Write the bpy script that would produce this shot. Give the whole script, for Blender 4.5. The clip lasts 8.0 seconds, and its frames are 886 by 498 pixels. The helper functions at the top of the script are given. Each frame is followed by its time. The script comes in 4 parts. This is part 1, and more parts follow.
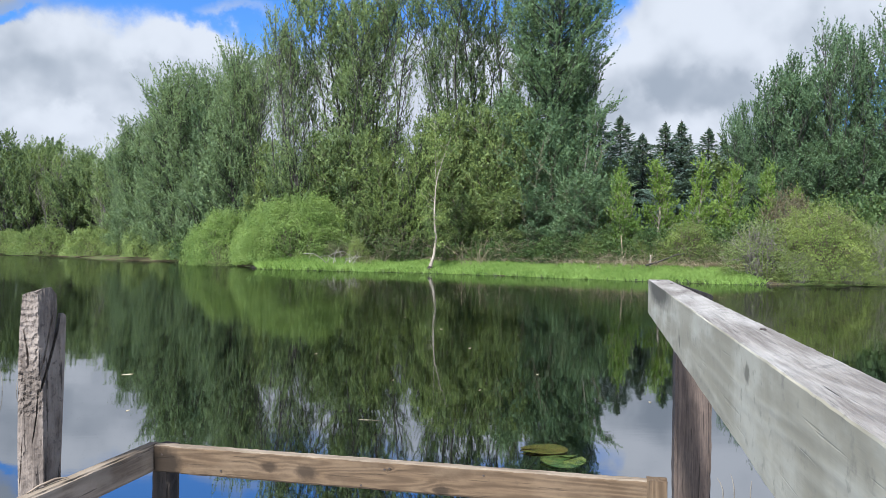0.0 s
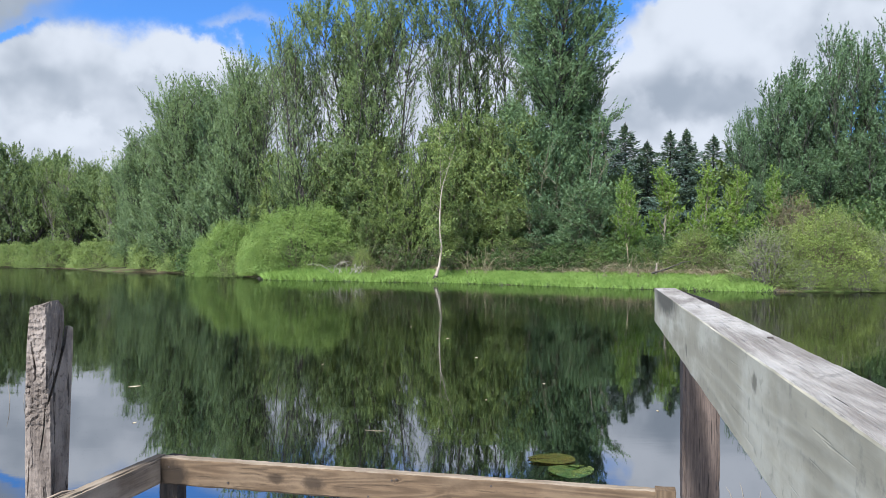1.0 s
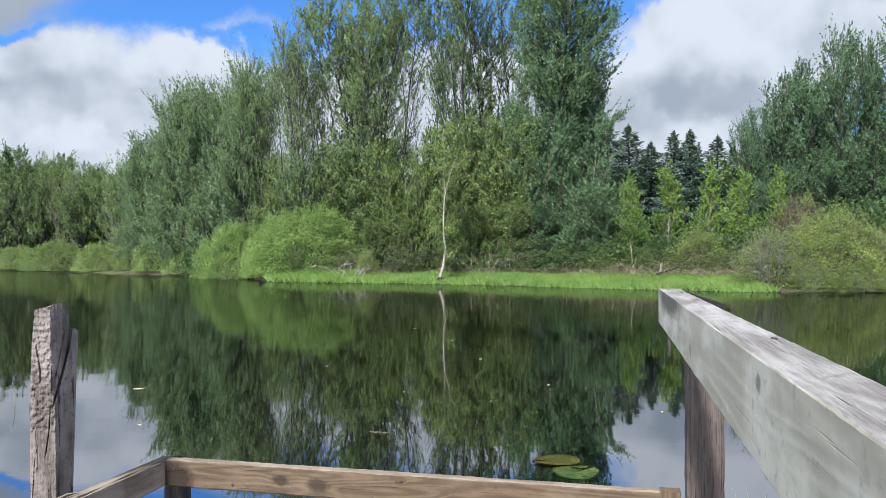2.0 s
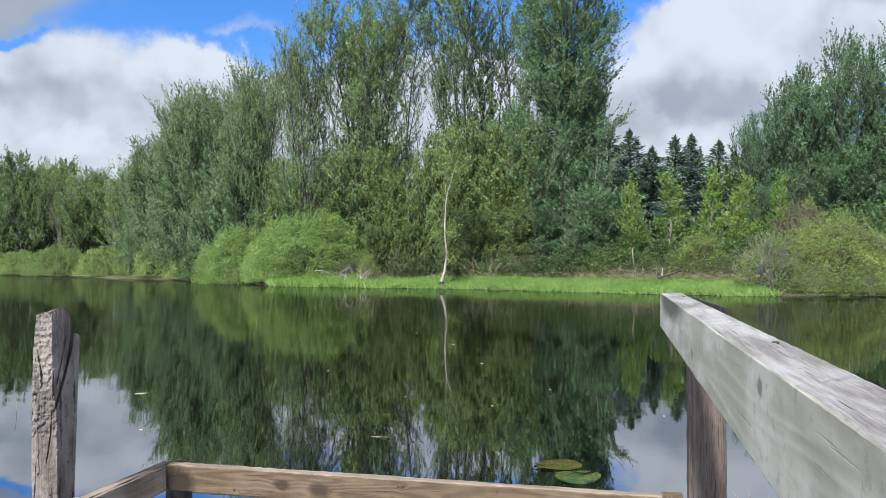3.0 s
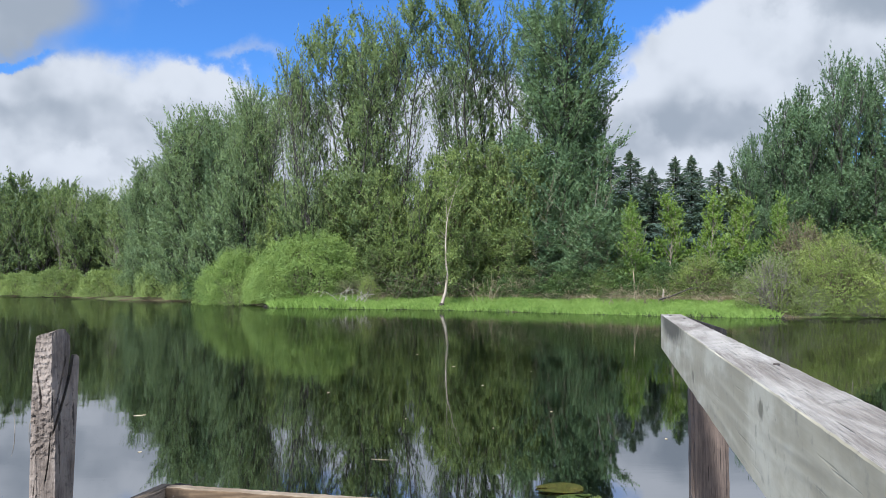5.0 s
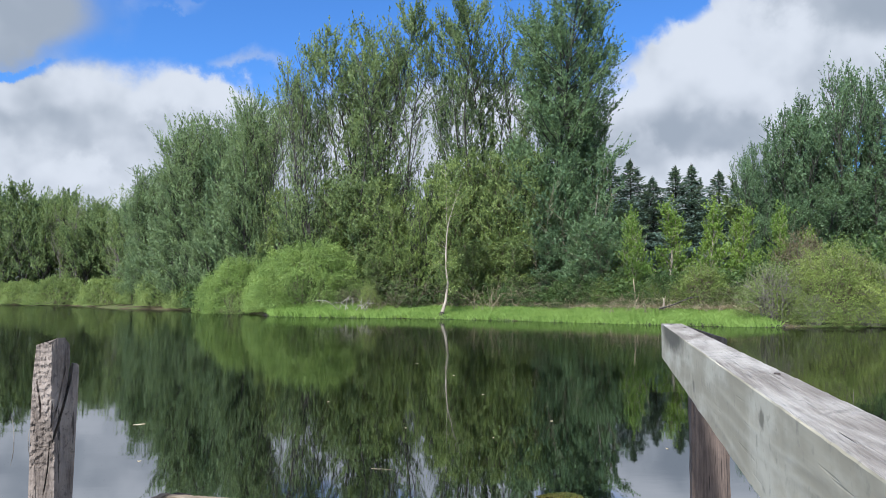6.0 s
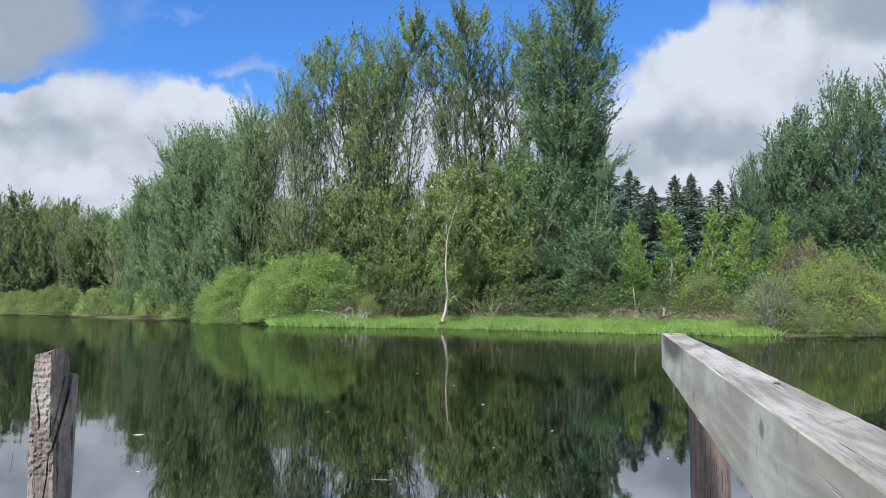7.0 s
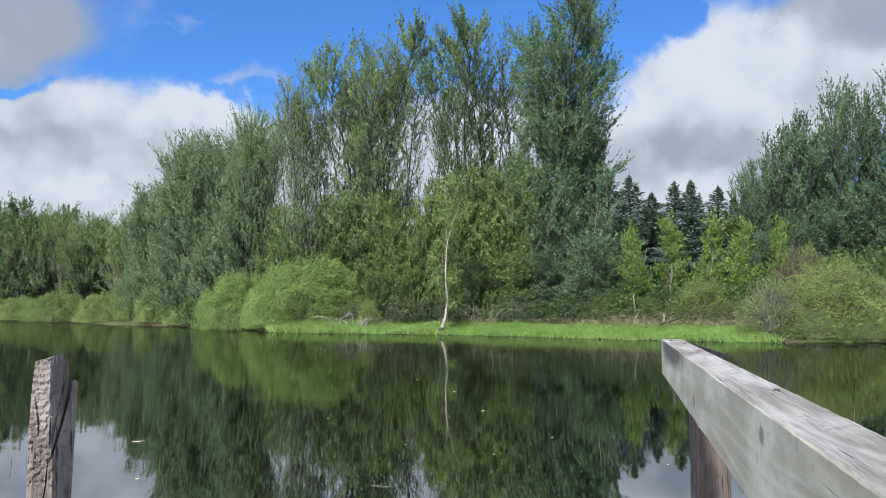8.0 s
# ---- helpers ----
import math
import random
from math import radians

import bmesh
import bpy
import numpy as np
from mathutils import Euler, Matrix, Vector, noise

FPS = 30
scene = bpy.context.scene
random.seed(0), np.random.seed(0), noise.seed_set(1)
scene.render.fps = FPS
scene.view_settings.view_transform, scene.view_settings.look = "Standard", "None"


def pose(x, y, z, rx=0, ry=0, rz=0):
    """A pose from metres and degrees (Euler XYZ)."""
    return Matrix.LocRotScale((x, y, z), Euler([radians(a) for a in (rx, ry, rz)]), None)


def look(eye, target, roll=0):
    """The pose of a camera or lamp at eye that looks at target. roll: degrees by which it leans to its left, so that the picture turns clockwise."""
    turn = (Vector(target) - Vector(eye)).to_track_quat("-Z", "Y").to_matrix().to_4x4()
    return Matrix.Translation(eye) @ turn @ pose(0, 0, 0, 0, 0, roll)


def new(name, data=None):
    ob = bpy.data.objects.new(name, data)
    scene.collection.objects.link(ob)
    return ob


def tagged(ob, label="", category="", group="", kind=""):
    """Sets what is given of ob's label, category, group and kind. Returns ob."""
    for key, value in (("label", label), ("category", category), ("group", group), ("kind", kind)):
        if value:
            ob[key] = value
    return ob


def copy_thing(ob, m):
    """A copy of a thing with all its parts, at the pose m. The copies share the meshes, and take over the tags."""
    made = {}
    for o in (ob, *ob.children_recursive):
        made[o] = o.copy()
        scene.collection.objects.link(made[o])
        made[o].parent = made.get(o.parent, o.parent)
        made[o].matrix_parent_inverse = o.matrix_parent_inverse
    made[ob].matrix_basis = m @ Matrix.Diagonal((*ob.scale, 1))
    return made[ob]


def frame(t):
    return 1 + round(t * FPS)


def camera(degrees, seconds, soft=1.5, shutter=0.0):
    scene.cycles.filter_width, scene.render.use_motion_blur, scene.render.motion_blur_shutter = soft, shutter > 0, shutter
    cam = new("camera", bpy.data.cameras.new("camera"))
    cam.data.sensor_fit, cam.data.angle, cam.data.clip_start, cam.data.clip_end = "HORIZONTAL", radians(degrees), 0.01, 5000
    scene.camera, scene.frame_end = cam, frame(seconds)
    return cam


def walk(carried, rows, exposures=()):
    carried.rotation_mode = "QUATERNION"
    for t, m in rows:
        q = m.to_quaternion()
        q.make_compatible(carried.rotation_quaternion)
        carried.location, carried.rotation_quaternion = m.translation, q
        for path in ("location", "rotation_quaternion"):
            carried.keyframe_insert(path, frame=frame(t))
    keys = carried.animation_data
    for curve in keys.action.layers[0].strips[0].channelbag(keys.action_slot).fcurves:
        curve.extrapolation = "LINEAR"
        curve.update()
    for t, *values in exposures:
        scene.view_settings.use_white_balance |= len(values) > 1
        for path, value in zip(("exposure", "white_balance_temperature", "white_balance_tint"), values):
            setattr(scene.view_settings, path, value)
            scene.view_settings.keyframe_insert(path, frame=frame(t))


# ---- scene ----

# The eye rests 1.6 m over a pond, beside the handrail of a small fishing platform, and slowly tilts up.
cam = camera(60.0, 8.0, soft=0.45)
PATH = [(0.0, -0.0014, 0.0026, 1.5983, -0.835, -0.117, -0.624), (0.5, -0.0008, 0.0020, 1.5988, -0.617, 0.405, -0.360), (1.0, -0.0012, 0.0017, 1.5998, -0.420, 0.587, -0.177),
        (1.5, -0.0008, 0.0014, 1.6000, -0.254, 0.643, -0.058), (3.0, 0.0002, 0.0010, 1.5996, -0.021, 1.027, 0.096), (3.5, 0.0, 0.0, 1.6, -0.020, 1.390, 0.060),
        (4.0, 0.0003, -0.0010, 1.5998, -0.010, 1.768, 0.073), (4.5, 0.0005, -0.0013, 1.5998, 0.012, 2.219, 0.080), (6.0, 0.0003, -0.0024, 1.6001, 0.048, 3.279, 0.0),
        (6.5, 0.0007, -0.0026, 1.6004, 0.054, 3.621, 0.026), (7.0, 0.0009, -0.0032, 1.6005, 0.042, 3.992, 0.064), (7.5, 0.0008, -0.0035, 1.6005, 0.028, 4.244, 0.075),
        (8.0, 0.0009, -0.0044, 1.6009, 0.033, 4.445, 0.092)]
walk(cam, [(t, pose(x, y, z, 90 + pitch, roll, yaw)) for t, x, y, z, yaw, pitch, roll in PATH], exposures=[(0.0, 1.28, 5860, 10), (8.0, 1.16, 5860, 10)])

# ---------------------------------------------------------------- light
SUN_ELEVATION, SUN_BEARING = 48.0, 206.0     # degrees; bearing clockwise from straight ahead
sun = new("sun", bpy.data.lights.new("sun", "SUN"))
sun.data.energy, sun.data.angle, sun.data.color = 4.9, radians(4.0), (1.0, 0.965, 0.90)
se, sb = radians(SUN_ELEVATION), radians(SUN_BEARING)
sun_from = Vector((math.sin(sb) * math.cos(se), math.cos(sb) * math.cos(se), math.sin(se)))
sun.matrix_world = look(sun_from * 200, (0, 0, 0))


class Nodes:
    """A short way to write node trees."""

    def __init__(self, tree):
        self.tree = tree
        tree.nodes.clear()

    def add(self, kind, ins=None, **props):
        n = self.tree.nodes.new(kind)
        for k, v in props.items():
            setattr(n, k, v)
        for k, v in (ins or {}).items():
            if isinstance(v, bpy.types.NodeSocket):
                self.tree.links.new(v, n.inputs[k])
            else:
                n.inputs[k].default_value = v
        return n

    def math(self, op, a, b=0.0, c=None, clamp=False):
        ins = {0: a, 1: b}
        if c is not None:
            ins[2] = c
        return self.add("ShaderNodeMath", ins, operation=op, use_clamp=clamp).outputs[0]

    def vmath(self, op, a, b=(0, 0, 0)):
        return self.add("ShaderNodeVectorMath", {0: a, 1: b}, operation=op).outputs[0]

    def smooth(self, v, lo, hi, a=0.0, b=1.0):
        n = self.add("ShaderNodeMapRange", {0: v, 1: lo, 2: hi, 3: a, 4: b}, interpolation_type="SMOOTHSTEP")
        return n.outputs[0]

    def mix(self, f, a, b, blend="MIX"):
        n = self.add("ShaderNodeMix", data_type="RGBA", blend_type=blend)
        for k, v in ((0, f), (6, a), (7, b)):
            if isinstance(v, bpy.types.NodeSocket):
                self.tree.links.new(v, n.inputs[k])
            else:
                n.inputs[k].default_value = v if k == 0 else (*v[:3], 1)
        return n.outputs[2]

    def noise(self, vec, scale, detail=4.0, rough=0.55, distort=0.0):
        return self.add("ShaderNodeTexNoise", {"Vector": vec, "Scale": scale, "Detail": detail, "Roughness": rough, "Distortion": distort}).outputs[0]

    def scaled(self, vec, s):
        return self.add("ShaderNodeVectorMath", {0: vec, 1: s}, operation="MULTIPLY").outputs[0]


# the sky: blue above, heaps of white and grey cloud low all round
world = bpy.data.worlds.new("sky")
scene.world = world
world.use_nodes = True
w = Nodes(world.node_tree)
direction = w.add("ShaderNodeTexCoord").outputs["Generated"]
sky = w.add("ShaderNodeTexSky", sky_type="NISHITA", sun_disc=False, sun_elevation=se, sun_rotation=sb, air_density=1.0, dust_density=0.3, ozone_density=3.0)
puff = w.noise(direction, 7.0, 7.0, 0.58)
wide = w.noise(w.vmath("ADD", direction, (3.1, 1.7, 0.4)), 2.6, 5.0, 0.55)
sep = w.add("ShaderNodeSeparateXYZ", {0: direction})
ahead = w.math("MAXIMUM", sep.outputs[1], 0.08)
warp = w.math("MULTIPLY_ADD", puff, 0.22, -0.11)
U = w.math("ADD", w.math("DIVIDE", sep.outputs[0], ahead), warp)
V = w.math("ADD", w.math("DIVIDE", sep.outputs[2], ahead), w.math("MULTIPLY", warp, 0.8))


def blobs(rows):
    total = None
    for u, v, ru, rv, weight in rows:
        du = w.math("DIVIDE", w.math("SUBTRACT", U, u), ru)
        dv = w.math("DIVIDE", w.math("SUBTRACT", V, v), rv)
        d = w.math("SQRT", w.math("ADD", w.math("MULTIPLY", du, du), w.math("MULTIPLY", dv, dv)))
        b = w.smooth(d, 0.45, 1.15, weight, 0.0)
        total = b if total is None else w.math("ADD", total, b)
    return total


heaps = blobs([(-0.50, 0.22, 0.24, 0.10, 0.8), (-0.33, 0.235, 0.075, 0.06, 0.7), (-0.57, 0.38, 0.13, 0.075, 0.55), (-0.20, 0.16, 0.40, 0.10, 0.5), (0.40, 0.28, 0.17, 0.13, 0.9),
               (0.33, 0.19, 0.14, 0.08, 0.6), (0.55, 0.36, 0.12, 0.14, 0.7), (0.0, 0.05, 1.2, 0.12, 0.5), (0.24, 0.40, 0.05, 0.05, 0.15), (-0.25, 0.31, 0.07, 0.022, 0.34), (-0.28, 0.39, 0.10, 0.02, 0.35),
               (-0.17, 0.37, 0.22, 0.085, -0.5), (0.23, 0.285, 0.05, 0.05, 0.3), (0.22, 0.33, 0.07, 0.09, -0.35), (0.05, 0.39, 0.25, 0.10, -0.5), (0.03, 0.19, 0.30, 0.09, 0.6), (-0.56, 0.305, 0.05, 0.012, -0.35), (0.31, 0.37, 0.035, 0.03, -0.4)])
density = w.math("ADD", w.math("ADD", w.smooth(sep.outputs[2], 0.42, 0.75, 0.0, 0.3), w.smooth(sep.outputs[1], 0.1, -0.3, 0.0, 0.2)), w.math("ADD", w.math("ADD", heaps, w.math("MULTIPLY_ADD", puff, 0.9, -0.45)), w.math("MULTIPLY_ADD", wide, 1.1, -0.3)))
cover = w.smooth(density, 0.24, 0.80)
grey = blobs([(-0.50, 0.22, 0.13, 0.035, 0.14), (-0.49, 0.155, 0.055, 0.03, -0.35), (0.34, 0.215, 0.11, 0.035, 0.30), (0.52, 0.40, 0.16, 0.06, 0.5), (-0.55, 0.38, 0.16, 0.09, 0.75), (-0.56, 0.27, 0.10, 0.04, -0.3), (-0.33, 0.26, 0.08, 0.04, -0.5), (0.40, 0.31, 0.13, 0.07, -0.22), (0.25, 0.27, 0.05, 0.05, -0.2), (0.0, 0.0, 1.2, 0.10, 0.15)])
heap = w.noise(direction, 6.5, 4.0, 0.5)
lit = w.noise(w.vmath("ADD", direction, (-0.02, 0.0, 0.045)), 6.5, 4.0, 0.5)
fold = w.math("MULTIPLY_ADD", w.math("SUBTRACT", lit, heap), 3.2, w.math("MULTIPLY_ADD", puff, 0.5, -0.25))
deep = w.smooth(density, 0.5, 1.6, 0.0, 0.25)
shade = w.smooth(w.math("ADD", w.math("ADD", w.math("ADD", grey, deep), w.math("MULTIPLY", wide, 0.7)), fold), -0.1, 1.3)
cloud = w.mix(shade, (3.35, 3.4, 3.48), (1.70, 1.86, 2.05))
cloud = w.mix(w.smooth(sep.outputs[2], 0.42, 0.8), cloud, w.mix(1.0, cloud, (1.9, 1.85, 1.75), "MULTIPLY"))   # brighter towards the sun's height
blue = w.mix(1.0, sky.outputs[0], (0.345, 0.545, 0.785), "MULTIPLY")
backing = w.add("ShaderNodeBackground", {0: w.mix(cover, blue, cloud), 1: 0.10})
w.tree.links.new(backing.outputs[0], w.add("ShaderNodeOutputWorld").inputs[0])


# ---------------------------------------------------------------- materials
def material(name):
    m = bpy.data.materials.new(name)
    m.use_nodes = True
    return m, Nodes(m.node_tree)


def finish(n, shader):
    n.tree.links.new(shader, n.add("ShaderNodeOutputMaterial").inputs[0])


def leaf_material(name, dark, light, through_leaf=0.36, rough=0.6, vary=0.75):
    """Leaves that differ one by one, in patches, and from plant to plant; the patches also paint in lit and shaded
    clumps.
    """
    m, n = material(name)
    leaf = n.add("ShaderNodeNewGeometry").outputs["Random Per Island"]
    plant = n.add("ShaderNodeObjectInfo").outputs["Random"]
    patch = n.noise(n.add("ShaderNodeTexCoord").outputs["Object"], 0.55, 3.0)
    f = n.math("ADD", n.math("MULTIPLY_ADD", n.math("SUBTRACT", leaf, 0.5), vary, n.math("MULTIPLY_ADD", plant, 0.25, 0.375)), n.math("MULTIPLY_ADD", patch, 1.5, -0.75), clamp=True)
    colour = n.mix(f, dark, light)
    body = n.add("ShaderNodeBsdfPrincipled", {"Base Color": colour, "Roughness": rough, "Specular IOR Level": 0.22})
    glow = n.add("ShaderNodeBsdfTranslucent", {0: n.mix(1.0, colour, (1.25, 1.15, 0.6), "MULTIPLY")})
    finish(n, n.add("ShaderNodeMixShader", {0: through_leaf, 1: body.outputs[0], 2: glow.outputs[0]}).outputs[0])
    return m


def bark_material(name, dark, light, scale=9.0):
    m, n = material(name)
    at = n.add("ShaderNodeTexCoord").outputs["Object"]
    long = n.scaled(at, (1.0, 1.0, 0.22))
    grain, stain = n.noise(long, scale * 2, 5.0, 0.65), n.noise(at, scale * 0.25, 3.0)
    colour = n.mix(n.smooth(n.math("ADD", grain, n.math("MULTIPLY", stain, 0.6)), 0.55, 1.05), dark, light)
    bump = n.add("ShaderNodeBump", {"Strength": 0.6, "Distance": 0.02, "Height": grain})
    finish(n, n.add("ShaderNodeBsdfPrincipled", {"Base Color": colour, "Roughness": 0.9, "Specular IOR Level": 0.2, "Normal": bump.outputs[0]}).outputs[0])
    return m


def wood_material(name, dark, mid, light, ring=55.0, relief=0.5, fade=0.35, flecks=0.0, grain=0.4, knots=(), dark_patches=(), fine=200.0, split=0.65, thread=0.65, drawn=(0.5, 1.0, 1.0)):
    """Sawn wood, its grain along local x: rings, fine fibres, grey weathering, cracks."""
    m, n = material(name)
    at = n.add("ShaderNodeTexCoord").outputs["Object"]
    flow = n.noise(n.scaled(at, (0.8, 9.0, 9.0)), 1.0, 2.0, 0.45)
    spread, core = None, None
    for kx, ky, kz, r in knots:
        off = n.scaled(n.vmath("SUBTRACT", at, (kx, ky, kz)), (0.6, 0.3, 1.0))
        d = n.math("ADD", n.add("ShaderNodeVectorMath", {0: off}, operation="LENGTH").outputs[1], n.math("MULTIPLY_ADD", n.noise(at, 70.0, 3.0), 0.016, -0.008))
        near, dark_core = n.smooth(d, 0.0, r * 2.6, 0.055, 0.0), n.smooth(d, r * 0.45, r * 1.1, 0.85, 0.0)
        spread = near if spread is None else n.math("ADD", spread, near)
        core = dark_core if core is None else n.math("MAXIMUM", core, dark_core)
    if spread is not None:
        flow = n.math("ADD", flow, spread)
    rings = n.math("MULTIPLY_ADD", n.math("SINE", n.math("MULTIPLY", flow, ring)), 0.5, 0.5)
    fibre = n.noise(n.scaled(at, (14.0, fine, fine)), 1.0, 4.0, 0.7)
    stain = n.noise(n.scaled(at, drawn), 13.0, 5.0, 0.6)
    blotch = n.noise(at, 45.0, 4.0, 0.65)
    cracks = n.smooth(n.noise(n.scaled(at, (5.0, fine * 0.6, fine * 0.6)), 1.0, 2.0, 0.5), 0.30, 0.35)
    f = n.math("ADD", n.math("MULTIPLY", rings, grain), n.math("MULTIPLY", fibre, thread))
    colour = n.mix(n.smooth(f, 0.2, 0.85), dark, mid)
    colour = n.mix(n.math("MULTIPLY", n.smooth(stain, 0.42, 0.66), fade), colour, light)
    colour = n.mix(n.math("MULTIPLY", n.smooth(blotch, 0.56, 0.7), flecks), colour, tuple(c * 0.45 for c in mid))
    colour = n.mix(n.math("MULTIPLY_ADD", cracks, -split, split), colour, tuple(c * 0.25 for c in dark))
    if core is not None:
        colour = n.mix(core, colour, tuple(c * 0.4 for c in dark))
    # soft-edged darker patches at given places
    for kx, ky, kz, r, slim in dark_patches:
        off = n.scaled(n.vmath("SUBTRACT", at, (kx, ky, kz)), (slim, 0.3, 1.0))
        d = n.math("ADD", n.add("ShaderNodeVectorMath", {0: off}, operation="LENGTH").outputs[1], n.math("MULTIPLY_ADD", n.noise(at, 40.0, 3.0), 0.03, -0.015))
        colour = n.mix(n.smooth(d, r * 0.6, r * 1.2, 0.9, 0.0), colour, tuple(c * 0.22 for c in dark))
    height = n.math("ADD", n.math("MULTIPLY", f, 0.6), n.math("MULTIPLY", cracks, 0.6))
    bump = n.add("ShaderNodeBump", {"Strength": relief, "Distance": 0.004 if relief < 0.95 else 0.011, "Height": height})
    finish(n, n.add("ShaderNodeBsdfPrincipled", {"Base Color": colour, "Roughness": 0.82, "Specular IOR Level": 0.25, "Normal": bump.outputs[0]}).outputs[0])
    return m


def water_material():
    """Dark pond water: glassy by the platform, roughened by a breath of wind farther out."""
    m, n = material("pond_water")
    at = n.add("ShaderNodeTexCoord").outputs["Object"]
    far = n.smooth(n.add("ShaderNodeSeparateXYZ", {0: at}).outputs[1], 4.0, 24.0)
    swell = n.noise(n.scaled(at, (0.55, 1.0, 1.0)), 0.9, 1.0, 0.4)
    ripple = n.noise(n.scaled(at, (0.5, 1.0, 1.0)), 5.0, 2.0, 0.5)
    calm = n.smooth(n.noise(at, 0.06, 2.0), 0.4, 0.62, 0.35, 1.0)
    height = n.math("MULTIPLY", n.math("MULTIPLY_ADD", ripple, 0.10, swell), n.math("MULTIPLY", calm, n.math("MULTIPLY_ADD", far, -0.9, 1.0)))
    bump = n.add("ShaderNodeBump", {"Strength": 0.14, "Distance": 0.05, "Height": height})
    fresnel = n.add("ShaderNodeFresnel", {"IOR": 1.33, "Normal": bump.outputs[0]}).outputs[0]
    rough = n.math("MULTIPLY_ADD", n.math("MULTIPLY", far, n.smooth(n.noise(n.scaled(at, (0.4, 1.0, 1.0)), 0.15, 3.0), 0.3, 0.65, 0.6, 1.0)), 0.052, 0.022)
    deep = n.add("ShaderNodeBsdfDiffuse", {0: (0.0006, 0.0008, 0.0004, 1)})
    mirror = n.add("ShaderNodeBsdfGlossy", {"Color": (0.97, 0.98, 1.0, 1), "Roughness": rough, "Normal": bump.outputs[0]})
    finish(n, n.add("ShaderNodeMixShader", {0: n.math("MULTIPLY_ADD", fresnel, 0.18, 0.46), 1: deep.outputs[0], 2: mirror.outputs[0]}).outputs[0])
    return m


def ground_material():
    m, n = material("bank_soil")
    at = n.add("ShaderNodeTexCoord").outputs["Object"]
    a, b = n.noise(at, 0.35, 5.0), n.noise(at, 4.0, 6.0, 0.7)
    colour = n.mix(n.smooth(a, 0.4, 0.6), (0.045, 0.035, 0.02), (0.05, 0.075, 0.02))
    colour = n.mix(n.smooth(b, 0.45, 0.7), colour, (0.10, 0.08, 0.045))
    bump = n.add("ShaderNodeBump", {"Strength": 0.8, "Distance": 0.08, "Height": b})
    finish(n, n.add("ShaderNodeBsdfPrincipled", {"Base Color": colour, "Roughness": 0.95, "Specular IOR Level": 0.15, "Normal": bump.outputs[0]}).outputs[0])
    return m


WATER, SOIL = water_material(), ground_material()
BARK = bark_material("grey_bark", (0.020, 0.018, 0.015), (0.070, 0.063, 0.053))
PALE_BARK = bark_material("pale_bark", (0.13, 0.105, 0.08), (0.31, 0.275, 0.22))
FADED_WOOD = bark_material("bleached_branch", (0.16, 0.14, 0.11), (0.38, 0.35, 0.30))
DEAD_WOOD = bark_material("dead_wood", (0.10, 0.08, 0.048), (0.26, 0.22, 0.145))
GREY_TWIG = bark_material("grey_twigs", (0.08, 0.07, 0.058), (0.19, 0.172, 0.145))
TWIG = bark_material("brown_twigs", (0.055, 0.046, 0.030), (0.155, 0.132, 0.090))
LEAF_COTTON = leaf_material("cottonwood_leaves", (0.043, 0.076, 0.032), (0.185, 0.243, 0.1))
LEAF_WARM = leaf_material("olive_cottonwood_leaves", (0.042, 0.074, 0.026), (0.205, 0.262, 0.088))
LEAF_YELLOW = leaf_material("fresh_leaves", (0.050, 0.088, 0.026), (0.212, 0.268, 0.082))
LEAF_DARK = leaf_material("deep_leaves", (0.032, 0.066, 0.036), (0.145, 0.22, 0.11), vary=0.5)
LEAF_DEEP = leaf_material("deep_olive_leaves", (0.034, 0.070, 0.038), (0.142, 0.212, 0.102), vary=0.55)
LEAF_HEDGE = leaf_material("hazy_cottonwood_leaves", (0.045, 0.081, 0.039), (0.182, 0.248, 0.118), vary=0.5)
LEAF_GREEN = leaf_material("underwood_leaves", (0.026, 0.054, 0.020), (0.118, 0.175, 0.054), vary=0.5)
LEAF_BANK = leaf_material("bank_willow_leaves", (0.082, 0.128, 0.040), (0.205, 0.265, 0.088), vary=0.35)
LEAF_WILLOW = leaf_material("willow_leaves", (0.087, 0.150, 0.038), (0.222, 0.305, 0.090), vary=0.35)
LEAF_OLIVE = leaf_material("olive_willow_leaves", (0.080, 0.115, 0.035), (0.20, 0.245, 0.085), vary=0.35)
LEAF_SHORE = leaf_material("shore_willow_leaves", (0.068, 0.108, 0.026), (0.218, 0.272, 0.074), vary=0.35)
LEAF_YOUNG = leaf_material("young_leaves", (0.058, 0.110, 0.021), (0.208, 0.300, 0.060), vary=0.35)
LEAF_BROWN = leaf_material("brown_leaves", (0.045, 0.075, 0.026), (0.125, 0.165, 0.058))
LEAF_RUSSET = leaf_material("russet_buds", (0.062, 0.055, 0.032), (0.140, 0.122, 0.066))
NEEDLE = leaf_material("spruce_needles", (0.062, 0.100, 0.086), (0.130, 0.190, 0.158), 0.35, vary=0.4)
GRASS = leaf_material("sedge_blades", (0.110, 0.190, 0.036), (0.235, 0.345, 0.090), 0.35)
STRAW = leaf_material("straw", (0.18, 0.14, 0.08), (0.42, 0.36, 0.25), 0.2)


